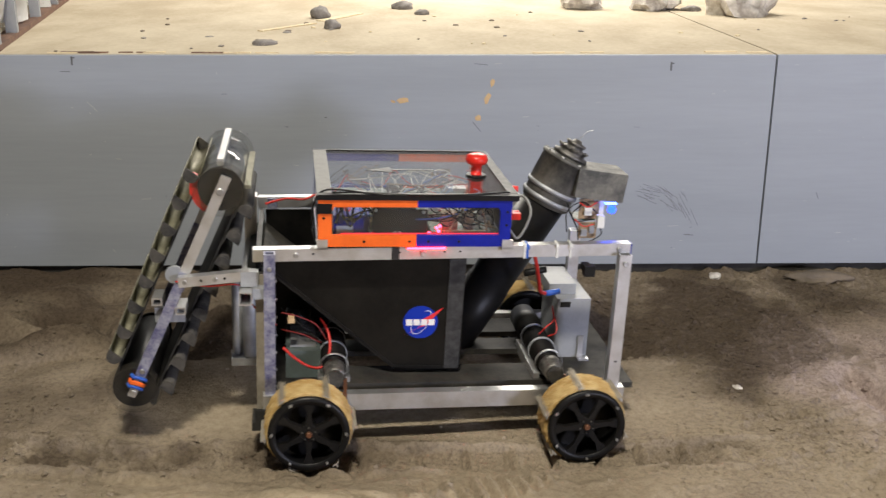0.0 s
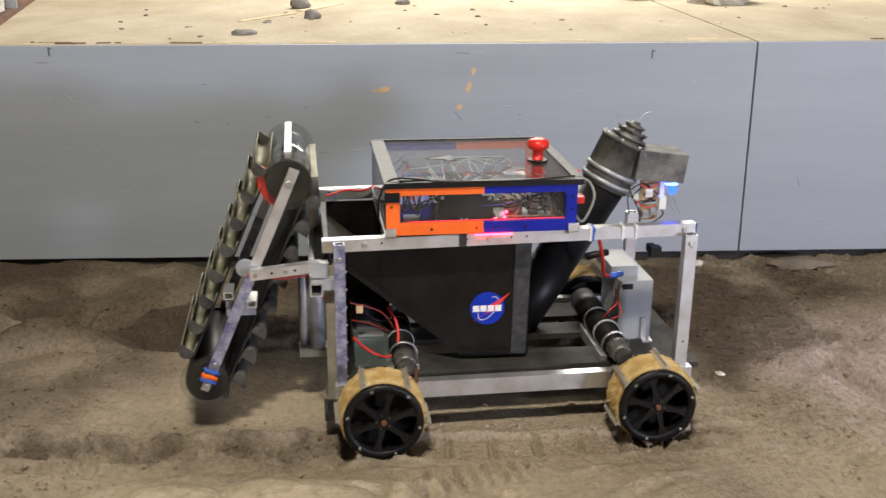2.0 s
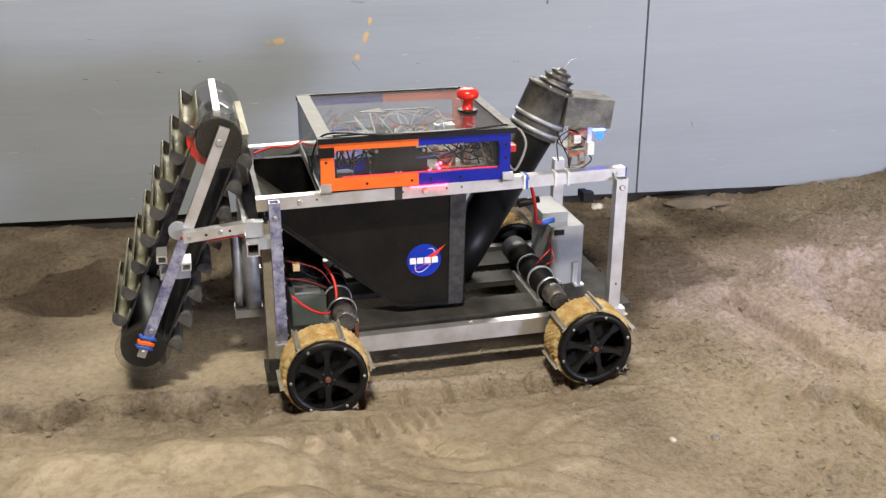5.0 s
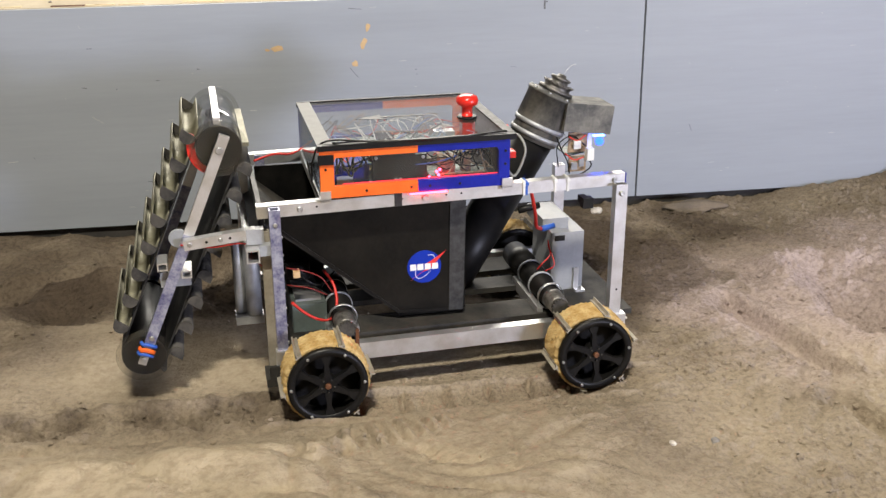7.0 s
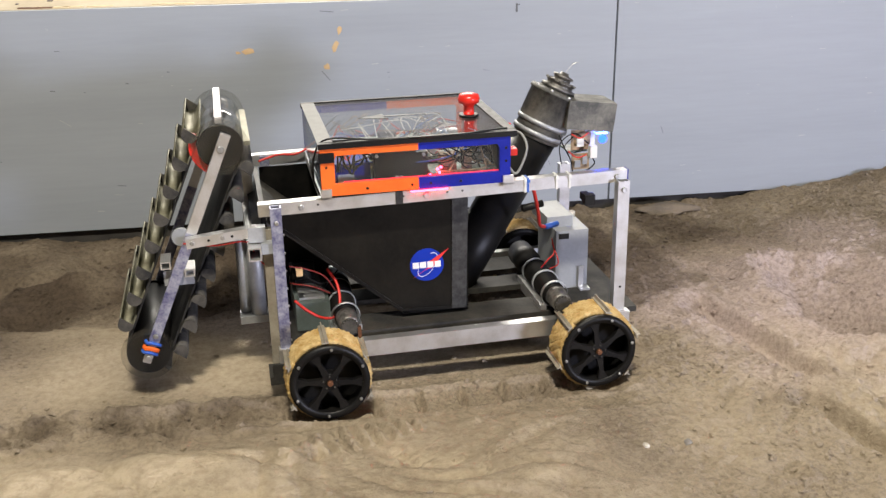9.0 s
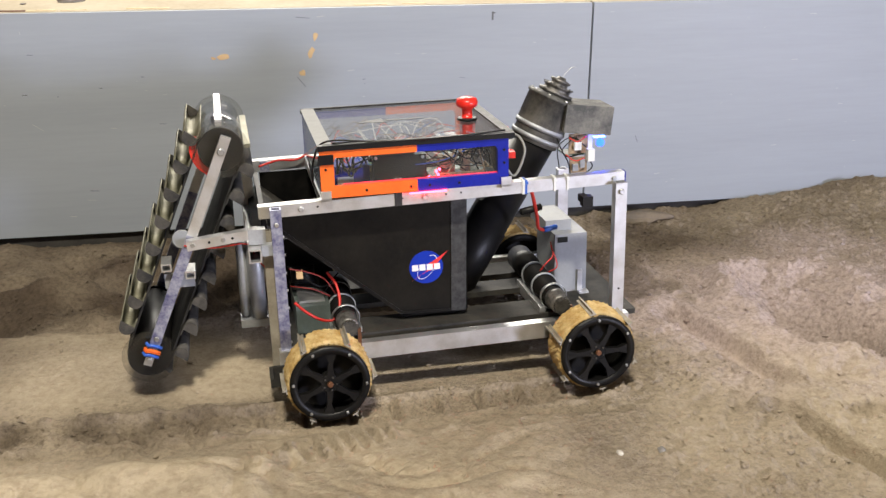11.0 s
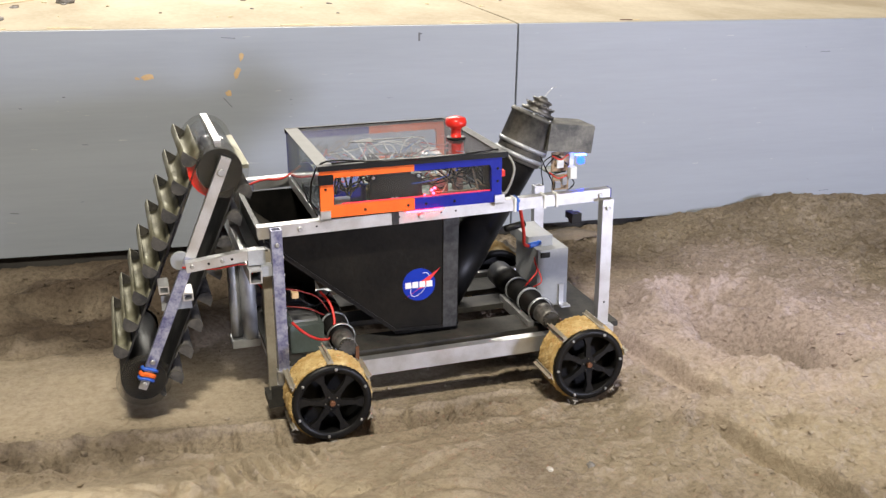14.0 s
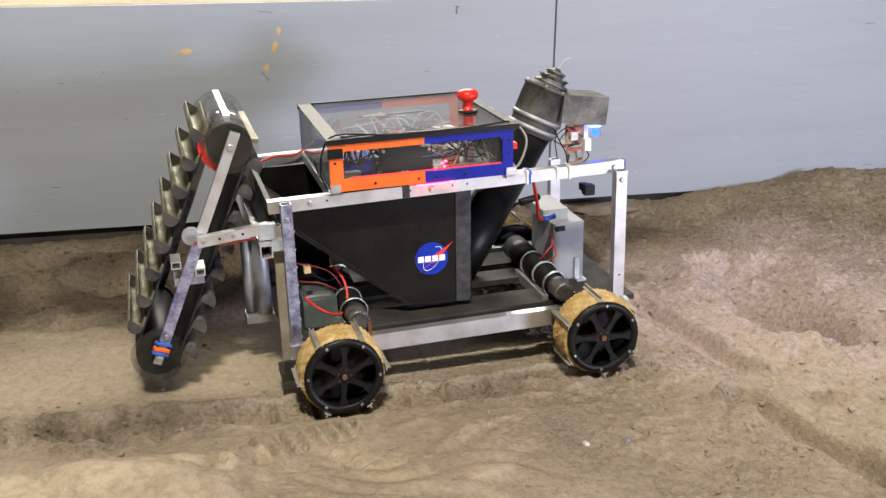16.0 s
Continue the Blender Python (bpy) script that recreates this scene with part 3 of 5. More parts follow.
def lump(bm, c, r, seed, squash=0.7, sub=1, rough=0.35):
    a = bmesh.ops.create_icosphere(bm, subdivisions=sub, radius=1.0)["verts"]
    rnd = random.Random(seed)
    off = Vector((rnd.random() * 50, rnd.random() * 50, rnd.random() * 50))
    sx, sy = rnd.uniform(0.8, 1.3), rnd.uniform(0.8, 1.2)
    spinm = Matrix.Rotation(rnd.uniform(0, 6.28), 3, "Z")
    for v in a:
        k = 1 + rough * noise.noise(v.co * 1.3 + off) + 0.5 * rough * noise.noise(v.co * 3 + off)
        p = spinm @ Vector((v.co.x * sx, v.co.y * sy, v.co.z * squash)) * (r * k)
        v.co = Vector(c) + p


def build_clods():
    """Loose crumbs of sand, far too many to count: one object."""
    base = bmesh.new()
    bmesh.ops.create_icosphere(base, subdivisions=1, radius=1.0)
    tv = np.array([v.co[:] for v in base.verts])
    tf = np.array([[v.index for v in f.verts] for f in base.faces])
    base.free()
    rng = np.random.RandomState(5)
    n = 52000
    x = rng.uniform(-2.7, 1.6, n)
    y = rng.uniform(-2.0, -0.03, n)
    _, damp, dry, _ = sand_fields(x, y)
    keep = rng.rand(n) < np.clip(0.2 + 0.7 * damp - 0.5 * dry + 0.35 * step(x, -0.5, 0.0), 0.03, 1) * (1 - 0.6 * step(y, -0.8, -0.7) * step(-x, 0.6, 0.8))
    x, y = x[keep], y[keep]
    z = sand_fields(x, y)[0]
    r = 0.0013 + 0.0065 * rng.rand(len(x)) ** 9 + 0.0015 * rng.rand(len(x))
    m = len(x)
    jit = 1 + 0.3 * rng.randn(m, len(tv), 1).clip(-1.4, 1.4)
    sc = np.stack([rng.uniform(0.8, 1.4, m), rng.uniform(0.8, 1.3, m), rng.uniform(0.55, 0.85, m)], -1)[:, None, :]
    co = tv[None] * jit * sc * r[:, None, None] + np.stack([x, y, z + r * 0.3], -1)[:, None, :]
    faces = (tf[None] + (np.arange(m) * len(tv))[:, None, None]).reshape(-1, 3)
    me = bpy.data.meshes.new("sand_clods")
    me.from_pydata(co.reshape(-1, 3).tolist(), [], faces.tolist())
    for name, val in zip(("damp", "dry", "cool_light_tint"), sand_fields(x, y)[1:]):
        me.attributes.new(name, "FLOAT", "POINT").data.foreach_set("value", np.repeat(val, len(tv)))
    me.materials.append(SAND)
    tagged(new("sand_clods", me), "loose crumbs of damp and dry sand lying on the ground", "sand clods", kind="stuff")


# ---------------------------------------------------------------- setting
WALL_TOP, WALL_FOOT = 0.7385, 0.016


def scuffs(wall, x0, x1, count, seed):
    """Thin scratches and dents in the paint."""
    rnd = random.Random(seed)
    for _ in range(count):
        nx, nz = rnd.uniform(x0, x1), rnd.uniform(0.06, 0.72)
        ln, th = rnd.choice((0.004, 0.006, 0.01, 0.02, 0.035)) * rnd.uniform(0.7, 1.3), rnd.uniform(0.0009, 0.0022)
        tilt = Matrix.Translation((nx, 0, nz)) @ Matrix.Rotation(radians(rnd.uniform(-6, 6) if rnd.random() < 0.85 else rnd.uniform(30, 70)), 4, "Y")
        bm = bmesh.new()
        box(bm, 0, ln, -0.0006, 0.003, 0, th, tilt)
        part("scuff", bm, PALEPAINT if rnd.random() < 0.68 else DARKPAINT, wall)


def build_wall():
    for name, x0, x1 in (("wall_1", -6.0, -0.003), ("wall_2", 0.004, 5.5)):
        wall = finish(name, boxes((x0, x1, 0.0, 0.02, WALL_FOOT, WALL_TOP - 0.001)), PAINT, 0.0015)
        tagged(wall, "grey-blue painted plywood pit wall, chipped and scuffed", "wall", kind="structure")
        if name == "wall_1":
            chips = ((-0.935, 0.647, 0.010, 0.016, 20), (-0.951, 0.595, 0.010, 0.022, 25), (-0.981, 0.53, 0.011, 0.013, 0), (-1.23, 0.589, 0.022, 0.010, -8), (-1.262, 0.586, 0.009, 0.006, 10))
            rnd = random.Random(3)
            for cx, cz, rx, rz, turn in chips:
                bm = bmesh.new()
                poly = []
                for k in range(9):
                    a = 2 * math.pi * k / 9
                    q = rnd.uniform(0.6, 1.1)
                    px, pz = rx * q * math.cos(a), rz * q * math.sin(a)
                    c, s = math.cos(radians(turn)), math.sin(radians(turn))
                    poly.append((cx + px * c + pz * s, cz - px * s + pz * c))
                prism(bm, poly, -0.0012, 0.004)
                part("paint_chip", bm, RAWWOOD, wall, "bare pale wood where paint has chipped off")
            for nx, nz in ((-0.346, 0.703), (-2.304, 0.722)):
                part("nail_mark", boxes((nx - 0.004, nx + 0.002, -0.001, 0.003, nz - 0.016, nz + 0.012), (nx - 0.004, nx + 0.009, -0.0012, 0.003, nz + 0.006, nz + 0.010)), DARKPAINT, wall, "dark staple mark")
            scuffs(wall, -2.9, -0.05, 70, 8)
            rnd = random.Random(17)
            for k in range(26):
                q = rnd.uniform(0, 1)
                px, pz = -0.46 + 0.2 * q + rnd.uniform(-0.02, 0.02), 0.30 - 0.05 * q + rnd.uniform(-0.04, 0.02)
                bm = bmesh.new()
                box(bm, 0, rnd.uniform(0.03, 0.09), -0.0005, 0.003, 0, 0.0011, Matrix.Translation((px, 0, pz)) @ Matrix.Rotation(radians(15 + 45 * q + rnd.uniform(-12, 12)), 4, "Y"))
                part("scribble", bm, DARKPAINT, wall, "fan of thin dark scrape marks")
        else:
            scuffs(wall, 0.05, 1.6, 34, 9)
    # Added dark backing; its colour makes the shade in the gap below the panels
    backing = finish("wall_backing", boxes((-6.0, 5.5, 0.021, 0.06, -0.06, 0.70)), GAP_BACKING)
    tagged(backing, "added dark backing that gives the gap under the panels its shade", "framing", kind="structure")
    for name, x0, x1 in (("deck_1", -6.0, -0.004), ("deck_2", 0.004, 5.5)):
        deck = finish(name, boxes((x0, x1, 0.0205, 4.6, WALL_TOP - 0.016, WALL_TOP + 0.001)), PLY, 0.002)
        tagged(deck, "dusty pale plywood deck beyond the pit wall", "deck", kind="structure")


def build_hall():
    # Unseen shell; the north side is a pale panel added for the lid to reflect
    for name, span in (("reflector_north", (-6.2, 5.7, 4.6, 4.8, -0.1, 5.2)), ("wall_south", (-6.2, 5.7, -9.2, -9.0, -0.1, 5.2)),
                       ("wall_west", (-6.2, -6.0, -9.0, 4.6, -0.1, 5.2)), ("wall_east", (5.5, 5.7, -9.0, 4.6, -0.1, 5.2))):
        tagged(finish(name, boxes(span), LID_REFLECTOR if name == "reflector_north" else CONCRETE), "plain hall wall, added out of view", "wall", kind="structure")
    tagged(finish("ceiling", boxes((-6.2, 5.7, -9.2, 4.8, 5.2, 5.3)), CONCRETE), "plain pale hall ceiling", "ceiling", kind="structure")


def build_deck_things():
    zt = WALL_TOP + 0.001
    for x, y, r, sq, pale, label in (
            (-1.62, 1.26, 0.045, 0.85, 0, "rounded grey rock on the plywood deck"), (-1.53, 0.82, 0.038, 0.7, 0, "small grey rock on the plywood deck"),
            (-1.265, 1.72, 0.06, 0.45, 0, "flat grey rock on the plywood deck"), (-1.17, 1.42, 0.028, 0.7, 0, "small grey rock on the plywood deck"),
            (-1.72, 0.28, 0.046, 0.3, 0, "flat grey stone near the deck's edge"), (-1.69, 0.66, 0.02, 0.3, 0, "dark flat pebble on the plywood deck"),
            (-0.38, 1.76, 0.1, 0.8, 1, "pale broken rock on the plywood deck"), (-0.04, 1.7, 0.115, 0.7, 1, "pale broken rock on the plywood deck"),
            (0.115, 1.62, 0.055, 0.35, 0, "flat brown-grey stone on the plywood deck"), (0.29, 1.42, 0.14, 0.7, 1, "large pale broken rock on the plywood deck"),
            (-1.96, 0.52, 0.02, 0.2, 0, "dark crumb of rock on the plywood deck")):
        bm = bmesh.new()
        lump(bm, (0, 0, 0), r, int(x * 1000) + 7000, sq, 3, 0.5 if pale else 0.3)
        for v in bm.verts:
            v.co.z = max(v.co.z, -0.42 * r * sq)
        low = min(v.co.z for v in bm.verts)
        ob = finish("rock", bm, PALEROCK if pale else ROCK, smooth=not pale)
        ob.location = (x, y, zt - low - 0.003)
        tagged(ob, label, "rock", "rocks on the deck")
    for x0, y0, x1, y1, w in ((-1.80, 0.70, -1.62, 1.0, 0.028), (-1.60, 1.1, -1.46, 1.45, 0.045)):
        s, _, n = along(0, 0, x0, y0, x1, y1)
        ob = finish("wood_splinter", boxes((0, n, -w / 2, w / 2, 0, 0.004)), PALEWOOD, 0.001)
        ob.matrix_world = pose(x0, y0, zt, 0, 0, math.degrees(math.atan2(y1 - y0, x1 - x0)))
        tagged(ob, "thin pale wood splinter lying on the deck", "wood splinter", "wood splinters")
    rnd = random.Random(31)
    for k in range(22):
        x = rnd.choice((rnd.uniform(-2.5, -1.4), rnd.uniform(-2.5, 1.0)))
        ob = finish("edge_splinter", boxes((0, rnd.uniform(0.02, 0.11), 0, rnd.uniform(0.008, 0.022), 0, 0.003)), PALEWOOD if k % 3 else RUST, 0.0008)
        ob.matrix_world = pose(x, rnd.uniform(0.023, 0.05), zt, 0, 0, rnd.uniform(-5, 6))
        tagged(ob, "broken plywood splinter at the deck's front edge", "wood splinter", "splinters along the deck edge")
    for k in range(40):
        x, y = rnd.uniform(-2.4, 0.8), rnd.uniform(0.08, 1.6)
        bm = bmesh.new()
        lump(bm, (0, 0, 0), rnd.uniform(0.004, 0.013), 400 + k, 0.4, 1, 0.4)
        ob = finish("crumb", bm, (ROCK, CLODS, PALEWOOD)[k % 3])
        ob.location = (x, y, zt + 0.002)
        tagged(ob, "small crumb of dirt lying on the deck", "crumb", "crumbs on the deck")
    # low barrier of posts, rusty rail and white sheeting at the deck's end
    fence = tagged(new("barrier"), "grey posts with white sheeting over a rusty rail", "barrier")
    fence.matrix_world = pose(-2.56, 0.06, zt, 0, 0, 12.5)
    part("rail", boxes((-0.06, 0.0, 0.02, 2.2, 0, 0.02)), RUST, fence, "rusty brown bottom rail", 0.003)
    for y in (0.03, 0.42, 1.05, 1.7):
        part("post", boxes((-0.04, 0.0, y, y + 0.04, 0.02, 0.42)), GREYBOX, fence, "grey steel post", 0.003)
    bm = bmesh.new()
    n = 60
    cols = []
    for i in range(n):
        y = 0.2 + 2.0 * i / (n - 1)
        col = []
        for k in range(10):
            zz = 0.05 + 0.045 * k
            col.append(bm.verts.new((-0.055 + 0.03 * math.sin(y * 17 + k * 0.5) + 0.015 * math.sin(y * 41), y, zz + 0.03 * math.sin(y * 7) * (k == 0))))
        cols.append(col)
    for a, b in zip(cols, cols[1:]):
        for k in range(9):
            bm.faces.new((a[k], b[k], b[k + 1], a[k + 1]))
    bmesh.ops.solidify(bm, geom=bm.faces[:], thickness=0.006)
    part("sheeting", bm, SHEET, fence, "white crumpled plastic sheeting", smooth=True)


def build_ground_things():
    bm = bmesh.new()
    lump(bm, (0, 0, 0), 0.06, 77, 0.35, 3, 0.5)
    for v in bm.verts:
        v.co.x *= 1.5
    ob = finish("clod", bm, CLODS, smooth=True)
    ob.location = (0.2, -0.09, height(0.2, -0.09) + 0.004)
    tagged(ob, "large dark brown clod of soil by the wall", "clod")
    for x, y, r, pale, label in ((-0.16, -0.06, 0.024, 1, "white flat stone chip on the sand by the wall"), (-0.339, -1.602, 0.011, 0, "small brown pebble on the sand"),
                                 (-0.433, -1.603, 0.008, 1, "small pale pebble on the sand"), (0.384, -1.05, 0.016, 0, "grey pebble at the bottom of the pit"),
                                 (0.3, -1.0, 0.012, 0, "grey pebble at the bottom of the pit"), (0.102, -1.78, 0.009, 1, "small pale pebble beside the rut"), (-0.34, -0.95, 0.012, 1, "small pale pebble on dark sand")):
        bm = bmesh.new()
        lump(bm, (0, 0, 0), r, int(x * 900) + 900, 0.5, 2, 0.4)
        ob = finish("pebble", bm, PALEROCK if pale else ROCK)
        ob.location = (x, y, height(x, y) + r * 0.2)
        tagged(ob, label, "pebble", "pebbles")


# ---------------------------------------------------------------- rover
WHEEL_R = 0.096
WHEELS = []
# seconds and degrees by which the wheels of each axle run behind their rolling
SLIP = {"front": [(0, -0.5), (0.5, -14), (2, -11.5), (3.5, -17), (7.5, -15), (10.5, -8), (12, -2), (14.5, -6), (16, -3.5)],
        "rear": [(0, 34.7), (0.5, 21), (3.5, 8), (7.5, -12), (10.5, -35.5), (12, -21.5), (14.5, -24.5), (16, -33)]}


def build_wheel(rover, name, m, axle):
    """Wheel about its own centre; axle along y, outer face at y = 0."""
    bm = bmesh.new()
    ring(bm, (0, 0.0, 0), (0, 0.012, 0), 0.072, 0.0885, 48)
    ring(bm, (0, 0.012, 0), (0, 0.092, 0), 0.078, 0.082, 48)
    ring(bm, (0, 0.080, 0), (0, 0.092, 0), 0.070, 0.0885, 48)
    cyl(bm, (0, 0.003, 0), (0, 0.03, 0), 0.021, 28)
    cyl(bm, (0, 0.05, 0), (0, 0.056, 0), 0.0785, 40)
    wheel = part(name, bm, BLACK, rover, "black six-spoked wheel wrapped in tan rope")
    for k in range(6):
        a = radians(30 + 60 * k)
        c, sn = math.cos(a), math.sin(a)
        rot = Matrix(((c, 0, -sn, 0), (0, 1, 0, 0), (sn, 0, c, 0), (0, 0, 0, 1)))
        vs = [(0.018, -0.0075), (0.05, -0.0048), (0.0725, -0.012), (0.0725, 0.012), (0.05, 0.0048), (0.018, 0.0075)]
        bm = bmesh.new()
        f = [bm.verts.new(rot @ Vector((x, 0.002, z))) for x, z in vs]
        b = [bm.verts.new(rot @ Vector((x, 0.014, z))) for x, z in vs]
        bm.faces.new(f)
        bm.faces.new(b[::-1])
        for i in range(6):
            bm.faces.new((f[(i + 1) % 6], f[i], b[i], b[(i + 1) % 6]))
        part("spoke", bm, BLACK, wheel, bevel=0.0012)
    # one rope wound round the drum in six turns
    bm = bmesh.new()
    seg, ps, turns = 250, 8, 6
    rings = []
    for i in range(seg * turns + 1):
        th = 2 * math.pi * i / seg
        yc = 0.0138 + 0.0118 * i / seg
        cr = []
        for k in range(ps):
            ph = 2 * math.pi * k / ps
            rr = 0.0074 * (1 + 0.2 * math.sin(50.3 * th + 2 * ph) + 0.09 * math.sin(23.7 * th))
            rad = 0.0885 + rr * math.cos(ph)
            cr.append(bm.verts.new((rad * math.cos(th), yc + rr * math.sin(ph), rad * math.sin(th))))
        rings.append(cr)
    for a, b in zip(rings, rings[1:]):
        for k in range(ps):
            bm.faces.new((a[k], a[(k + 1) % ps], b[(k + 1) % ps], b[k])).smooth = True
    bm.faces.new(rings[0][::-1])
    bm.faces.new(rings[-1])
    part("tread", bm, ROPE, wheel, "tread of wound tan rope")
    for k in range(6):
        a = radians(8 + 60 * k)
        rot = Matrix.Rotation(-a, 4, "Y")
        prof = [(0.0945, -0.0075), (0.0945, 0.0075), (0.097, 0.0075), (0.097, 0.0014), (0.105, 0.0014), (0.105, -0.0014), (0.097, -0.0014), (0.097, -0.0075)]
        bm = bmesh.new()
        prism(bm, prof[::-1], 0.002, 0.096)
        bm.transform(rot)
        part("cleat", bm, CLEAT, wheel, "dusty aluminium cleat", 0.0006)
    for k in range(6):
        a = radians(60 * k)
        x, z = 0.0805 * math.cos(a), 0.0805 * math.sin(a)
        part("bolt", rods(((x, -0.004, z), (x, 0.002, z), 0.0034)), STEEL, wheel)
    bm = rods(((0, -0.005, 0), (0, 0.004, 0), 0.0068))
    part("axle_nut", bm, BRASS, wheel, "rusty copper-coloured axle end")
    for k in range(5):
        a = radians(72 * k + 20)
        part("hub_screw", rods(((0.015 * math.cos(a), 0.0, 0.015 * math.sin(a)), (0.015 * math.cos(a), 0.004, 0.015 * math.sin(a)), 0.002)), DUSTY, wheel)
    wheel.matrix_basis = m
    WHEELS.append((wheel, m, axle))


NEAR, FAR = 0.15, 0.56


def build_frame(rover):
    for y0, name in ((NEAR - 0.006, "top_rail"), (FAR, "top_rail")):
        bm = bmesh.new()
        tube_bar(bm, (-0.12, y0 + 0.012, 0.4555), (0.728 if y0 < 0.3 else 0.56, y0 + 0.012, 0.4685 if y0 < 0.3 else 0.4658), 0.024, 0.028)
        rail = part(name, bm, ALU, rover, "long bare aluminium top rail", 0.0008)
        if y0 < 0.3:
            for x in (-0.027, 0.252, 0.702):
                z = 0.4555 + 0.013 * (x + 0.12) / 0.848
                part("bolt", rods(((x, y0 - 0.005, z), (x, y0 + 0.002, z), 0.0075 if x > 0.1 and x < 0.5 else 0.006)), STEEL, rail)
            for x in (0.01, 0.20, 0.335, 0.30):
                part("rail_hole", rods(((x, y0 - 0.0006, 0.458 + 0.015 * (x + 0.1)), (x, y0 + 0.002, 0.458 + 0.015 * (x + 0.1)), 0.0026)), BLACK, rail)
            part("tape_band", boxes((0.182, 0.199, y0 - 0.0012, y0 + 0.0255, 0.4455, 0.4755)), TAPE, rail, "black tape band", 0.0005)
            part("end_cap", boxes((0.7285, 0.731, y0, y0 + 0.024, 0.4545, 0.4825)), BLUE, rail, "blue plastic end cap")
    for x in (0.03,):
        part("cross_rail", bars(0.022, 0.022, ((x, NEAR + 0.02, 0.462), (x, FAR, 0.462))), ALU, rover, bevel=0.0006)
    for y in (NEAR, FAR + 0.004):
        post = part("left_post", bars(0.024, 0.024, ((-0.084, y - 0.001 if y > 0.3 else y - 0.024, 0.07), (-0.084, y - 0.001 if y > 0.3 else y - 0.024, 0.468))), ALU_BLUE, rover, "aluminium post with scuffed blue film", 0.0006)
        if y < 0.3:
            for k in range(7):
                part("rivet", rods(((-0.0715, y - 0.022, 0.15 + 0.042 * k), (-0.0685, y - 0.022, 0.15 + 0.042 * k), 0.003)), STEEL, post)
            part("bolt", rods(((-0.084, y - 0.04, 0.435), (-0.084, y - 0.034, 0.435), 0.005)), STEEL, post)
        post = part("right_post", bars(0.028, 0.024, ((0.712, y - 0.018, 0.09), (0.712, y - 0.018, 0.462 if y < 0.3 else 0.39))), ALU, rover, "bare aluminium corner post", 0.0006)
        if y < 0.3:
            part("bolt", rods(((0.712, y - 0.036, 0.442), (0.712, y - 0.029, 0.442), 0.0065)), STEEL, post)
            part("post_hole", rods(((0.713, y - 0.0315, 0.20), (0.713, y - 0.029, 0.20), 0.0026)), BLACK, post)
    for y in (0.118, 0.585):
        part("lower_rail", bars(0.024, 0.04, ((-0.10, y, 0.117), (0.735, y, 0.120))), ALU, rover, "dusty aluminium lower side rail", 0.0008)
    for x in (-0.085, 0.69):
        part("lower_cross_rail", bars(0.024, 0.024, ((x, 0.13, 0.10), (x, 0.575, 0.10))), ALU, rover, bevel=0.0006)
    for y0, y1 in ((0.152, 0.245), (0.33, 0.40), (0.44, 0.53)):
        part("base_board", boxes((0.03, 0.60, y0, y1, 0.128, 0.142)), BASE, rover, "dusty black base board", 0.002)
    part("base_plate", boxes((0.56, 0.775, 0.16, 0.56, 0.112, 0.126)), BASE, rover, "dark rear base plate", 0.002)
    part("base_plate", boxes((-0.10, 0.10, 0.16, 0.56, 0.112, 0.126)), BASE, rover, "dark front base plate", 0.002)
    # inner stiffener behind the near left post and its foot
    part("inner_post", bars(0.02, 0.02, ((-0.105, 0.16, 0.07), (-0.105, 0.16, 0.41))), CLEAT, rover, "tan-grey inner post", 0.0006)
    part("post_foot", boxes((-0.125, -0.07, 0.10, 0.17, 0.055, 0.075), (-0.118, -0.076, 0.10, 0.108, 0.075, 0.105)), BASE, rover, bevel=0.002)
    # cable ties round the near rail
    for x, m in ((0.482, WHITE), (0.488, BLUECLIP), (0.557, WHITE), (0.588, WHITE)):
        z = 0.4555 + 0.013 * (x + 0.12) / 0.848
        bm = boxes((x - 0.0025, x + 0.0025, NEAR - 0.0085, NEAR + 0.0205, z - 0.0165, z - 0.0145), (x - 0.0025, x + 0.0025, NEAR - 0.0085, NEAR + 0.0205, z + 0.0145, z + 0.0165),
                   (x - 0.0025, x + 0.0025, NEAR - 0.0085, NEAR - 0.0065, z - 0.0145, z + 0.0145), (x - 0.004, x + 0.004, NEAR - 0.0115, NEAR - 0.0086, z + 0.007, z + 0.0135))
        part("cable_tie", bm, m, rover)


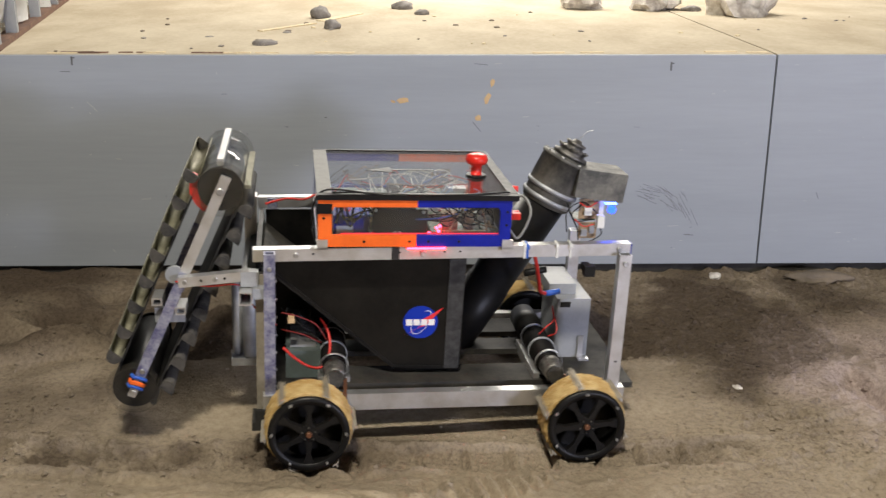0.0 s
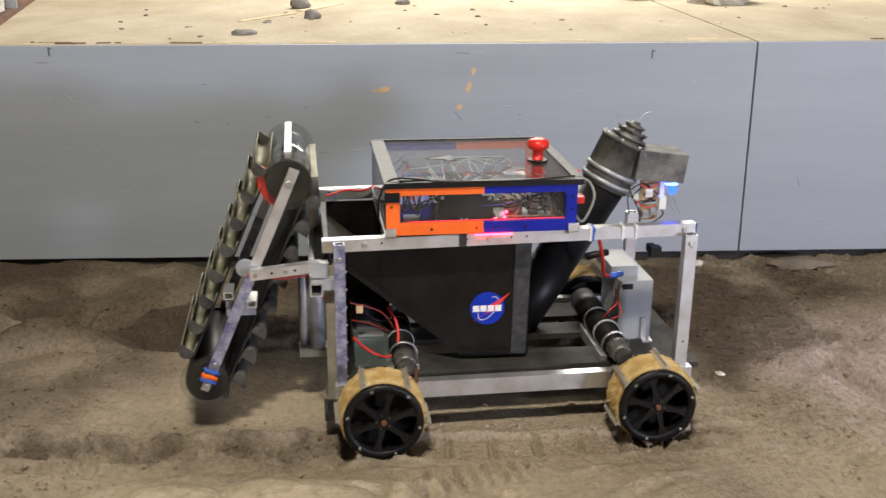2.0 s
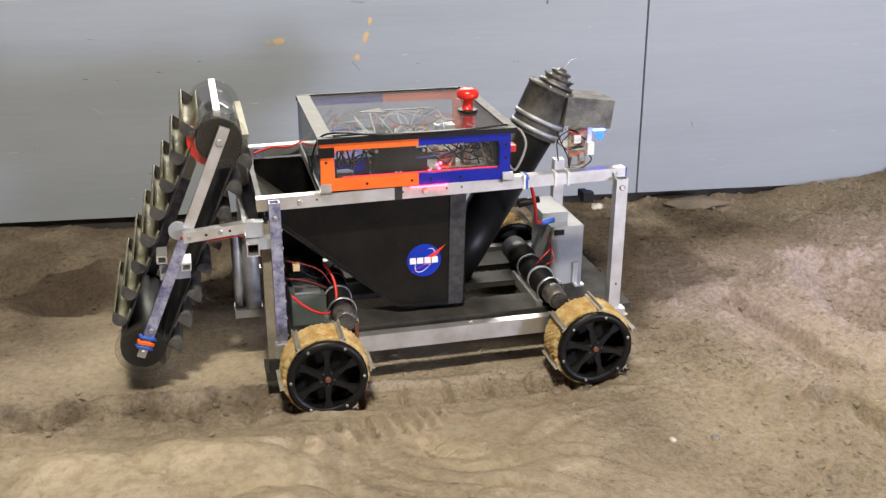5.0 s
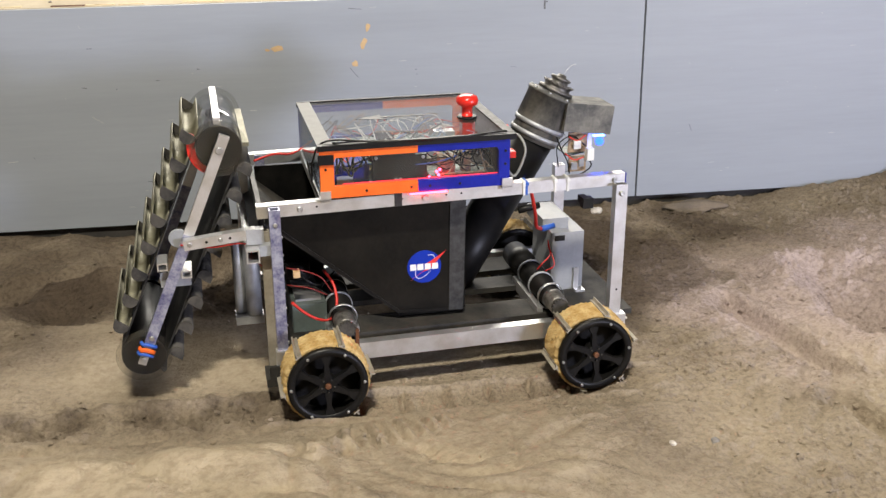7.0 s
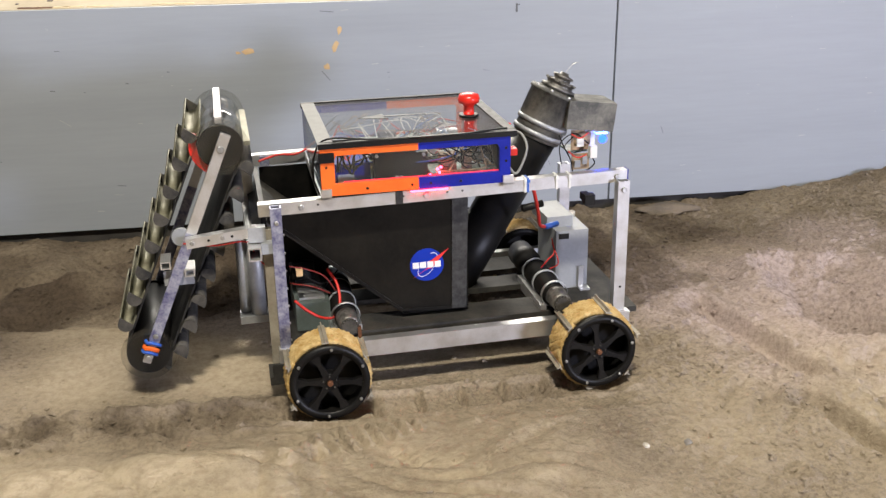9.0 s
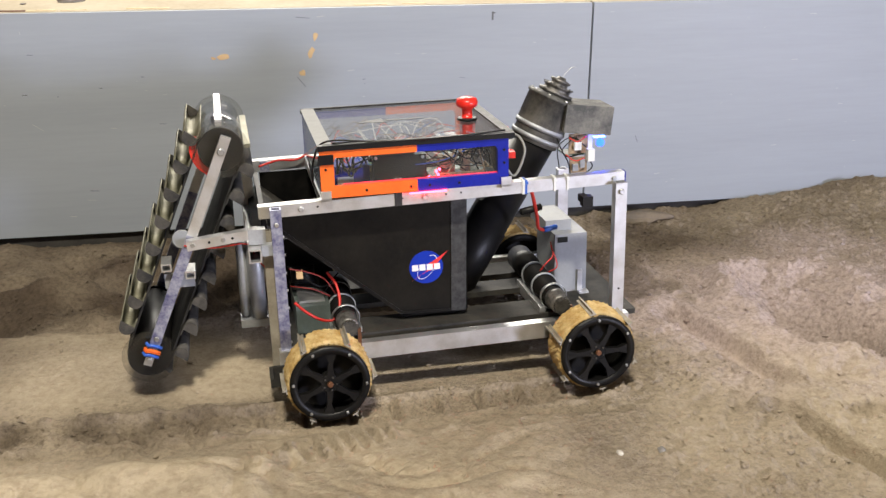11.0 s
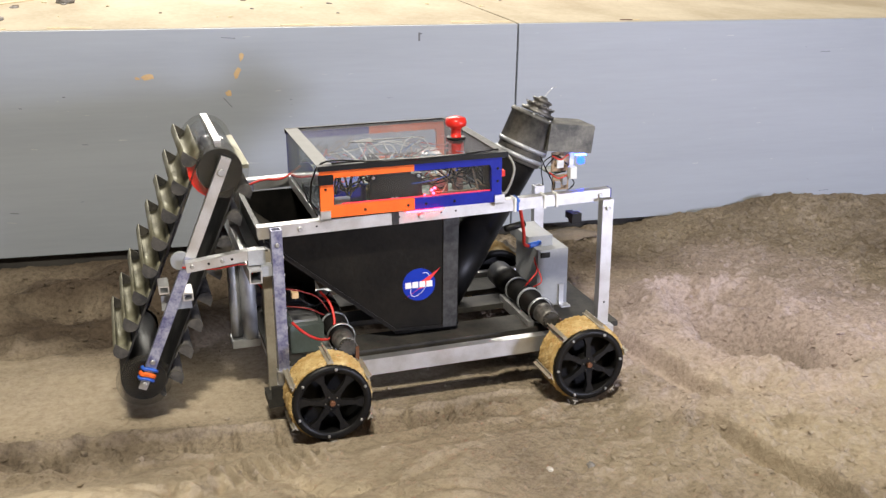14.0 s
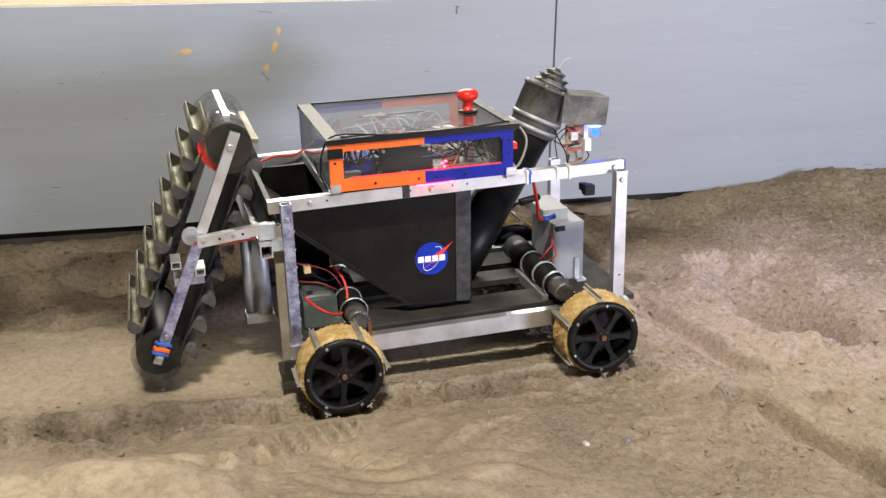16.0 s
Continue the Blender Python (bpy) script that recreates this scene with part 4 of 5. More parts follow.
def build_hopper(rover):
    # sloping bin: near and far cheeks, sloping front, back
    cheek = [(-0.10, 0.448), (-0.10, 0.415), (0.198, 0.162), (0.352, 0.155), (0.358, 0.448)]
    for y in (0.197, 0.525):
        bm = bmesh.new()
        prism(bm, cheek, y, y + 0.004)
        ch = part("hopper_cheek", bm, HOPPER, rover, "black sheet side of the hopper")
        if y < 0.3:
            bm = bmesh.new()
            prism(bm, [(0.318, 0.157), (0.353, 0.156), (0.360, 0.446), (0.322, 0.446)], y - 0.003, y)
            part("edge_strip", bm, TAPE, ch, "worn grey-black tape strip")
            bm = bmesh.new()
            prism(bm, [(-0.098, 0.413), (0.198, 0.161), (0.352, 0.154), (0.352, 0.160), (0.2, 0.167), (-0.098, 0.421)], y - 0.002, y)
            part("fold", bm, BLACK, ch)
            build_decal(ch, 0.2595, y - 0.0008, 0.2735)
    bm = bmesh.new()
    prism(bm, [(-0.10, 0.415), (-0.104, 0.411), (0.196, 0.158), (0.199, 0.162)], 0.2005, 0.5255)
    part("hopper_slope", bm, DUSTY, rover, "black sloping hopper floor with sand dust")
    part("hopper_bottom", boxes((0.199, 0.353, 0.2005, 0.5255, 0.152, 0.156)), HOPPER, rover)
    part("hopper_back", boxes((0.354, 0.359, 0.201, 0.525, 0.157, 0.448)), HOPPER, rover)
    bm = bmesh.new()
    prism(bm, [(-0.135, 0.40), (-0.105, 0.385), (-0.102, 0.395), (-0.104, 0.448), (-0.115, 0.448), (-0.115, 0.41)], 0.19, 0.535)
    part("hopper_lip", bm, BLACK, rover, "black front lip of the hopper", 0.001)


def build_decal(parent, cx, y, cz):
    """Round blue emblem, its lettering kept as plain white bars."""
    R = 0.0405
    bm = bmesh.new()
    cyl(bm, (cx, y, cz), (cx, y + 0.0008, cz), R, 48, 0.0001)
    disc = part("emblem", bm, DECAL_BLUE, parent, "round blue emblem with red chevron and white bars")
    for x in (-0.034, -0.0165, 0.001, 0.0185):
        part("emblem_bar", boxes((cx + x, cx + x + 0.0145, y - 0.0008, y, cz - 0.0075, cz + 0.0075)), DECAL_WHITE, disc)
    bm = bmesh.new()
    prism(bm, [(cx - 0.034, cz - 0.032), (cx - 0.003, cz - 0.0125), (cx + 0.012, cz - 0.0085), (cx + 0.053, cz + 0.037), (cx + 0.016, cz + 0.0135), (cx + 0.006, cz + 0.0085), (cx + 0.001, cz - 0.0088)], y - 0.0006, y - 0.0001)
    part("emblem_chevron", bm, DECAL_RED, disc)
    bm = bmesh.new()
    for k in range(30):
        a0, a1 = radians(200 + 9.5 * k), radians(200 + 9.5 * (k + 1))
        pts = []
        for a, r in ((a0, 1.0), (a1, 1.0), (a1, 0.95), (a0, 0.95)):
            px, pz = 0.017 * r * math.cos(a), 0.034 * r * math.sin(a)
            c, s = math.cos(radians(-35)), math.sin(radians(-35))
            pts.append((cx + 0.002 + px * c - pz * s, cz + px * s + pz * c))
        prism(bm, pts, y - 0.0004, y - 0.0001)
    part("emblem_orbit", bm, DECAL_WHITE, disc)


BX0, BX1, BY0, BY1, BZ0, BZ1 = 0.02, 0.445, 0.138, 0.565, 0.478, 0.588


def build_box(rover):
    case = part("electronics_case", boxes((BX0 + 0.004, BX1 - 0.004, BY0 + 0.012, BY1 - 0.012, BZ0, BZ0 + 0.004)), BLACK, rover, "clear electronics case with orange and blue printed frames")
    mid = 0.235
    t = 0.026
    for y0, first, second in ((BY0, ORANGE, BLUE), (BY1 - 0.01, BLUE, ORANGE)):
        y1 = y0 + 0.01
        for mt, x0, x1, side in ((first, BX0, mid, 0), (second, mid, BX1, 1)):
            bm = bmesh.new()
            if side == 0:
                poly = [(x0, BZ0), (x1, BZ0), (x1, BZ0 + t), (x0 + 0.03, BZ0 + t), (x0 + 0.03, BZ1 - 0.03), (x0 + 0.034, BZ1 - 0.02), (x1, BZ1 - 0.02), (x1, BZ1 - 0.002), (x0, BZ1 - 0.002)]
            else:
                poly = [(x0, BZ0), (x1, BZ0), (x1, BZ1 - 0.002), (x0, BZ1 - 0.002), (x0, BZ1 - 0.02), (x1 - 0.03, BZ1 - 0.02), (x1 - 0.025, BZ1 - 0.03), (x1 - 0.025, BZ0 + t), (x0, BZ0 + t)]
            prism(bm, poly, y0, y1)
            fr = part("front_frame" if y0 < 0.3 else "back_frame", bm, mt, case, "bright orange printed frame" if mt is ORANGE else "deep blue printed frame")
        part("front_window" if y0 < 0.3 else "back_window", boxes((BX0 + 0.02, BX1 - 0.015, y1 + 0.0005, y1 + 0.003, BZ0 + 0.012, BZ1 - 0.008)), CLEAR, case, "clear acrylic pane")
    for x in (BX0 + 0.014, BX0 + 0.10, BX0 + 0.2, 0.262, 0.33, BX1 - 0.012):
        part("frame_screw", rods(((x, BY0 - 0.002, BZ0 + 0.012), (x, BY0 + 0.001, BZ0 + 0.012), 0.003)), BLACK, case)
    for x, z in ((BX0 + 0.012, BZ1 - 0.045), (BX1 - 0.01, BZ1 - 0.03), (BX1 - 0.01, BZ1 - 0.06)):
        part("frame_screw", rods(((x, BY0 - 0.002, z), (x, BY0 + 0.001, z), 0.003)), BLACK, case)
    # sides
    part("side_panel", boxes((BX0, BX0 + 0.004, BY0 + 0.0105, BY1 - 0.0105, BZ0 + 0.005, BZ1)), CLEAR, case, "clear side pane")
    part("side_panel", boxes((BX1 - 0.004, BX1, BY0 + 0.0105, BY1 - 0.0105, BZ0 + 0.005, BZ1)), BLACK, case, "black side panel")
    # lid with taped edges
    lid = part("lid", boxes((BX0 + 0.002, BX1 + 0.012, BY0 + 0.004, BY1, BZ1, BZ1 + 0.005)), LID, case, "clear glossy acrylic lid")
    part("tape_edge", boxes((BX0 - 0.004, BX1 + 0.014, BY0 - 0.004, BY0 + 0.014, BZ1 - 0.0035, BZ1 + 0.0085)), BLACK, lid, "rounded black tape along the lid's front edge", 0.004)
    part("tape_edge", boxes((BX1 - 0.006, BX1 + 0.016, BY0 + 0.0205, BY1 - 0.0045, BZ1 - 0.012, BZ1 + 0.0075)), TAPE, lid, "", 0.003)
    part("tape_edge", boxes((BX0 - 0.003, BX0 + 0.03, BY0 + 0.0205, BY1 - 0.0045, BZ1 + 0.0052, BZ1 + 0.0066)), GREYTAPE, lid, "grey tape strip", 0.0004)
    part("tape_edge", boxes((BX0 - 0.003, BX1 + 0.012, BY1 - 0.004, BY1 + 0.004, BZ1 - 0.006, BZ1 + 0.007)), BLACK, lid, "", 0.002)
    part("tape_corner", boxes((BX0 - 0.004, BX0 + 0.03, BY0 - 0.0045, BY0 - 0.0005, BZ1 - 0.034, BZ1 - 0.012)), BLACK, lid, "black tape flap", 0.001)
    # dark arrow drawn on the lid
    bm = bmesh.new()
    zt = BZ1 + 0.0052
    for poly in ([(0.135, 0.36), (0.2, 0.395), (0.195, 0.375), (0.30, 0.372), (0.30, 0.364), (0.195, 0.362), (0.205, 0.342)],):
        a = [bm.verts.new((x, y, zt)) for x, y in poly]
        b = [bm.verts.new((x, y, zt + 0.0008)) for x, y in poly]
        bm.faces.new(a[::-1])
        bm.faces.new(b)
        for i in range(len(poly)):
            bm.faces.new((a[i], a[(i + 1) % len(poly)], b[(i + 1) % len(poly)], b[i]))
    part("arrow_mark", bm, BLACK, lid, "dark arrow drawn on the lid")
    # corner brackets on the rail
    for x0, x1 in ((BX0 - 0.002, BX0 + 0.021), (BX1 - 0.018, BX1 + 0.006)):
        part("bracket", boxes((x0, x1, BY0 - 0.005, BY0 - 0.0005, 0.468, 0.495), (x0, x1, BY0 - 0.005, BY0 + 0.02, 0.4735 if x1 > 0.2 else 0.472, 0.4775)), ALU, case, "small aluminium angle bracket", 0.0008)
    # inside: boards, modules, wires
    z = BZ0 + 0.006
    for nm, span, mt, lb in (
            ("power_module", (0.14, 0.235, 0.165, 0.19, z + 0.012, z + 0.078), BLACK, "black module"),
            ("power_module", (0.195, 0.262, 0.17, 0.2, z + 0.008, z + 0.07), BLACK, "black module"),
            ("battery", (0.055, 0.135, 0.19, 0.26, z, z + 0.05), BLUE, "blue battery pack"),
            ("label_plate", (0.062, 0.098, 0.1885, 0.1895, z + 0.008, z + 0.026), WHITE, "white label"),
            ("circuit_board", (0.07, 0.40, 0.29, 0.52, z + 0.02, z + 0.024), BOARD, "green circuit board"),
            ("circuit_board", (0.275, 0.41, 0.19, 0.27, z + 0.008, z + 0.012), BOARD, "circuit board"),
            ("relay", (0.30, 0.335, 0.2, 0.235, z + 0.012, z + 0.05), CARD, "tan relay"),
            ("relay", (0.352, 0.37, 0.195, 0.225, z + 0.012, z + 0.06), CARD, "tan relay"),
            ("relay", (0.1, 0.16, 0.33, 0.4, z + 0.024, z + 0.05), WHITE, "pale module"),
            ("relay", (0.26, 0.33, 0.31, 0.38, z + 0.024, z + 0.045), GREYBOX, "grey module"),
            ("relay", (0.2, 0.24, 0.43, 0.5, z + 0.024, z + 0.04), BLACK, "black module"),
            ("relay", (0.34, 0.39, 0.42, 0.49, z + 0.024, z + 0.05), ALU, "silver heat sink")):
        part(nm, boxes(span), mt, case, lb, 0.001)
    rnd = random.Random(12)
    for k, mt in enumerate((BLACK, CARD, BLACK, CARD, BLUECLIP, BLACK, BLACK, WHITE, CARD, BLUECLIP, BLACK, REDWIRE, WHITE, BLACK)):
        pts = [(rnd.uniform(0.05, 0.42), rnd.uniform(0.165, 0.26) if k < 7 else rnd.uniform(0.26, 0.54), z + rnd.uniform(0.02, 0.085)) for _ in range(6)]
        pts.sort()
        part("wire", cables(0.0016, pts), mt, case)
    for x, zz in ((0.266, z + 0.018), (0.283, z + 0.03), (0.287, z + 0.022), (0.29, z + 0.034), (0.31, z + 0.012)):
        part("red_led", rods(((x, 0.160, zz), (x, 0.164, zz), 0.0032)), RED_LED, case, "lit red indicator")
    part("red_led", boxes((0.2, 0.325, 0.150, 0.1515, 0.4795, 0.4815)), RED_LED, case, "lit red strip under the case")
    part("led_strip", boxes((0.215, 0.30, BY0 - 0.0045, BY0 - 0.002, 0.4738, 0.4765)), RED_LED, case, "glowing red strip")
    # Emission stands in for LED light caught in the pane's lower edge
    part("edge_glow", boxes((0.07, 0.425, BY0 + 0.0098, BY0 + 0.0104, BZ0 + 0.0262, BZ0 + 0.0285)), EDGE_GLOW, case, "glowing strip standing in for red light in the pane's edge")
    for x, zz in ((0.146, z + 0.07), (0.19, z + 0.018), (0.2, z + 0.018), (0.252, z + 0.066)):
        part("module_screw", rods(((x, 0.160, zz), (x, 0.1645, zz), 0.004)), STEEL, case)
    for k in range(9):
        pts = [(rnd.uniform(0.29, 0.42), rnd.uniform(0.16, 0.2), z + rnd.uniform(0.01, 0.085)) for _ in range(5)]
        part("wire", cables(0.0018, sorted(pts)), (CARD, BLACK, BLACK)[k % 3], case)
    for k in range(6):
        pts = [(rnd.uniform(0.05, 0.15), rnd.uniform(0.16, 0.185), z + rnd.uniform(0.03, 0.085)) for _ in range(5)]
        part("wire", cables(0.0022, sorted(pts)), BLACK, case)
    # pale tangle of thin wires lying over the boards
    for k in range(24):
        x0, y0 = rnd.uniform(0.05, 0.38), rnd.uniform(0.19, 0.50)
        pts = [(x0, y0, z + 0.03)]
        for j in range(4):
            pts.append((min(0.42, max(0.04, pts[-1][0] + rnd.uniform(-0.05, 0.06))), min(0.53, max(0.18, pts[-1][1] + rnd.uniform(-0.05, 0.05))), z + rnd.uniform(0.045, 0.092)))
        part("wire", cables(0.0014, pts), (WHITE, PALEBLUE, BLACK, CARD, REDWIRE, PALEBLUE)[k % 6], case)
    # emergency stop
    stop = part("stop_button", (lambda bm: (spin(bm, (0.392, 0.312, BZ1 + 0.005), (0.392, 0.312, 1), [(0, 0.021), (0.006, 0.021), (0.0062, 0.013), (0.024, 0.012), (0.03, 0.016), (0.034, 0.0245), (0.043, 0.0265), (0.052, 0.023), (0.056, 0.012), (0.057, 0.002)], 32), bm)[1])(bmesh.new()), RED, case, "red mushroom emergency stop button")
    part("stop_collar", rods(((0.392, 0.312, BZ1 + 0.0052), (0.392, 0.312, BZ1 + 0.0115), 0.024)), BLACK, stop)
    part("stop_body", boxes((0.377, 0.407, 0.297, 0.327, BZ1 - 0.05, BZ1 - 0.001)), RED, stop)
    # loose black cable along the lid and red cable behind
    looms("lid_cable", 0.0022, BLACK, case, "loose black cable", [(BX0 - 0.012, 0.2, 0.50), (BX0 - 0.01, 0.17, 0.56), (BX0 + 0.02, 0.155, 0.602), (0.16, 0.138, 0.5965), (0.30, 0.136, 0.5965), (0.44, 0.15, 0.60)],
          [(BX0 + 0.03, 0.15, 0.598), (0.12, 0.152, 0.5965), (0.24, 0.133, 0.597), (0.38, 0.14, 0.597)])
    part("corner_wire", cables(0.0022, [(BX0 - 0.004, 0.16, 0.478), (BX0 - 0.012, 0.2, 0.5), (BX0 - 0.008, 0.25, 0.49), (BX0 - 0.01, 0.3, 0.52)]), BLACK, case)


TX, TZ = 0.585, 0.52
TUBE_TILT = 25.0


def build_tube(rover):
    a = radians(TUBE_TILT)
    d = Vector((math.sin(a), 0, math.cos(a)))
    c = Vector((TX, 0.385, TZ))
    at = lambda s: tuple(c + d * s)
    bm = bmesh.new()
    L = 0.455
    lean = radians(31)
    low = c - Vector((math.sin(lean), 0, math.cos(lean))) * L
    spin(bm, tuple(low), tuple(c + d * 0.004), [(0, 0.056), (0.2, 0.0575), (0.201, 0.0545), (L, 0.0545)], 40)
    duct = part("suction_duct", bm, BLACK, rover, "wide black plastic suction pipe")
    bm = bmesh.new()
    spin(bm, at(-0.012), at(0.2), [(0, 0.056), (0.002, 0.0605), (0.045, 0.0615), (0.047, 0.0635), (0.116, 0.0635), (0.1165, 0.0665), (0.124, 0.0665), (0.1245, 0.054), (0.128, 0.05)], 40)
    part("fan_housing", bm, HOUSING, rover, "dusty dark grey fan housing")
    qr = d.to_track_quat("Z", "Y")
    for k in range(8):
        t = 2 * math.pi * (k + 0.3) / 8
        p = c + d * 0.109 + qr @ Vector((0.0595 * math.cos(t), 0.0595 * math.sin(t), 0))
        part("housing_bolt", rods((tuple(p), tuple(p + d * 0.007), 0.0035)), STEEL, rover, "small bright steel bolt")
    for s in (-0.002, 0.024):
        bm = bmesh.new()
        ring(bm, at(s), at(s + 0.011), 0.0615, 0.0655, 40)
        part("hose_clamp", bm, SILVER, duct, "steel hose clamp")
    cap = part("fan_motor", (lambda bm: (spin(bm, at(0.118), at(0.3), [(0, 0.044), (0.008, 0.044), (0.009, 0.034), (0.016, 0.034), (0.018, 0.038), (0.022, 0.038), (0.023, 0.022), (0.03, 0.022), (0.032, 0.026), (0.037, 0.026), (0.039, 0.012), (0.045, 0.01)], 28), bm)[1])(bmesh.new()), WORN, rover, "dusty motor and sprocket on top of the fan")
    for k in range(14):
        t = 2 * math.pi * k / 14
        q = d.to_track_quat("Z", "Y")
        p = c + d * 0.138 + q @ Vector((0.037 * math.cos(t), 0.037 * math.sin(t), 0))
        part("sprocket_tooth", rods((tuple(p), tuple(p + d * 0.004), 0.003)), WORN, cap)
    part("motor_wire", cables(0.001, [at(0.16), tuple(c + d * 0.185 + Vector((0.01, 0, 0))), tuple(c + d * 0.2 + Vector((0.018, 0, -0.01)))]), STEEL, cap)
    bm = bmesh.new()
    m = Matrix.Translation((0.70, 0.365, 0.572)) @ Matrix.Rotation(radians(7), 4, "Y")
    box(bm, -0.06, 0.062, -0.05, 0.05, -0.036, 0.034, m)
    part("air_outlet", bm, HOUSING, rover, "dusty rectangular air outlet box", 0.004)
    # electronics under the outlet, with a blue lamp
    sensor = part("sensor_mount", boxes((0.704, 0.716, 0.330, 0.340, 0.462, 0.534), (0.690, 0.735, 0.33, 0.36, 0.530, 0.5365)), WHITE, rover, "white sensor bracket with small boards", 0.001)
    part("circuit_board", boxes((0.655, 0.705, 0.33, 0.334, 0.485, 0.535)), CARD, sensor, "small bare circuit board")
    part("circuit_board", boxes((0.65, 0.70, 0.34, 0.40, 0.478, 0.482)), BOARD, sensor, "small circuit board")
    part("circuit_board", boxes((0.655, 0.70, 0.322, 0.326, 0.438, 0.478)), CARD, sensor, "small bare circuit board")
    part("terminal", boxes((0.66, 0.675, 0.314, 0.3215, 0.445, 0.462), (0.68, 0.692, 0.314, 0.3215, 0.452, 0.472)), GREYBOX, sensor, "", 0.001)
    part("terminal", boxes((0.695, 0.712, 0.3, 0.318, 0.47, 0.5)), WHITE, sensor, "white plastic clip", 0.002)
    looms("wire", 0.0016, BLACK, sensor, "", [(0.62, 0.32, 0.53), (0.63, 0.31, 0.5), (0.645, 0.305, 0.47), (0.65, 0.3, 0.44)], [(0.7, 0.318, 0.475), (0.71, 0.31, 0.455), (0.69, 0.305, 0.44), (0.67, 0.31, 0.43)])
    looms("wire", 0.0016, REDWIRE, sensor, "", [(0.65, 0.315, 0.53), (0.67, 0.31, 0.52), (0.69, 0.312, 0.53), (0.7, 0.33, 0.525)], [(0.64, 0.31, 0.49), (0.66, 0.3, 0.475), (0.685, 0.3, 0.48)])
    part("terminal", boxes((0.667, 0.685, 0.322, 0.33, 0.495, 0.515)), WHITE, sensor, "", 0.001)
    part("blue_emitter", rods(((0.735, 0.332, 0.508), (0.742, 0.338, 0.507), 0.010)), BLUE_LED, sensor, "lit blue lamp")
    # Added emitter, not a real lamp: throws the blue light on the rail's end
    part("blue_emitter", boxes((0.717, 0.745, 0.318, 0.330, 0.5245, 0.5268)), RAIL_GLOW, sensor, "added glowing blue strip that tints the rail's end")
    looms("wire", 0.0014, BLACK, sensor, "", [(0.66, 0.33, 0.52), (0.635, 0.32, 0.5), (0.65, 0.325, 0.48), (0.69, 0.325, 0.485)], [(0.7, 0.33, 0.5), (0.66, 0.32, 0.53), (0.62, 0.31, 0.51), (0.62, 0.3, 0.46)])
    part("camera_block", boxes((0.618, 0.642, 0.118, 0.14, 0.412, 0.436), (0.621, 0.638, 0.14, 0.165, 0.416, 0.432)), BLACK, rover, "small black camera block under the rail", 0.002)
    part("grey_cable", cables(0.003, [(0.455, 0.2, 0.50), (0.478, 0.2, 0.478), (0.505, 0.21, 0.53), (0.50, 0.24, 0.56), (0.48, 0.26, 0.565)]), GREYCABLE, rover, "grey looping cable")
    part("red_plug", boxes((0.455, 0.485, 0.22, 0.25, 0.515, 0.53)), RED, rover, "red connector", 0.003)
    part("red_plug", rods(((0.45, 0.34, 0.56), (0.5, 0.33, 0.558), 0.008)), RED, rover, "red connector")
    part("power_cable", cables(0.0045, [(0.515, 0.2, 0.45), (0.53, 0.22, 0.41), (0.545, 0.24, 0.36), (0.555, 0.26, 0.325), (0.575, 0.28, 0.31)]), REDWIRE, rover, "thick red power cable")
    part("black_plug", rods(((0.575, 0.28, 0.31), (0.612, 0.29, 0.312), 0.007)), BLUECLIP, rover, "blue connector")
    part("black_plug", rods(((0.53, 0.33, 0.345), (0.585, 0.33, 0.355), 0.009)), BLACK, rover, "black connector")


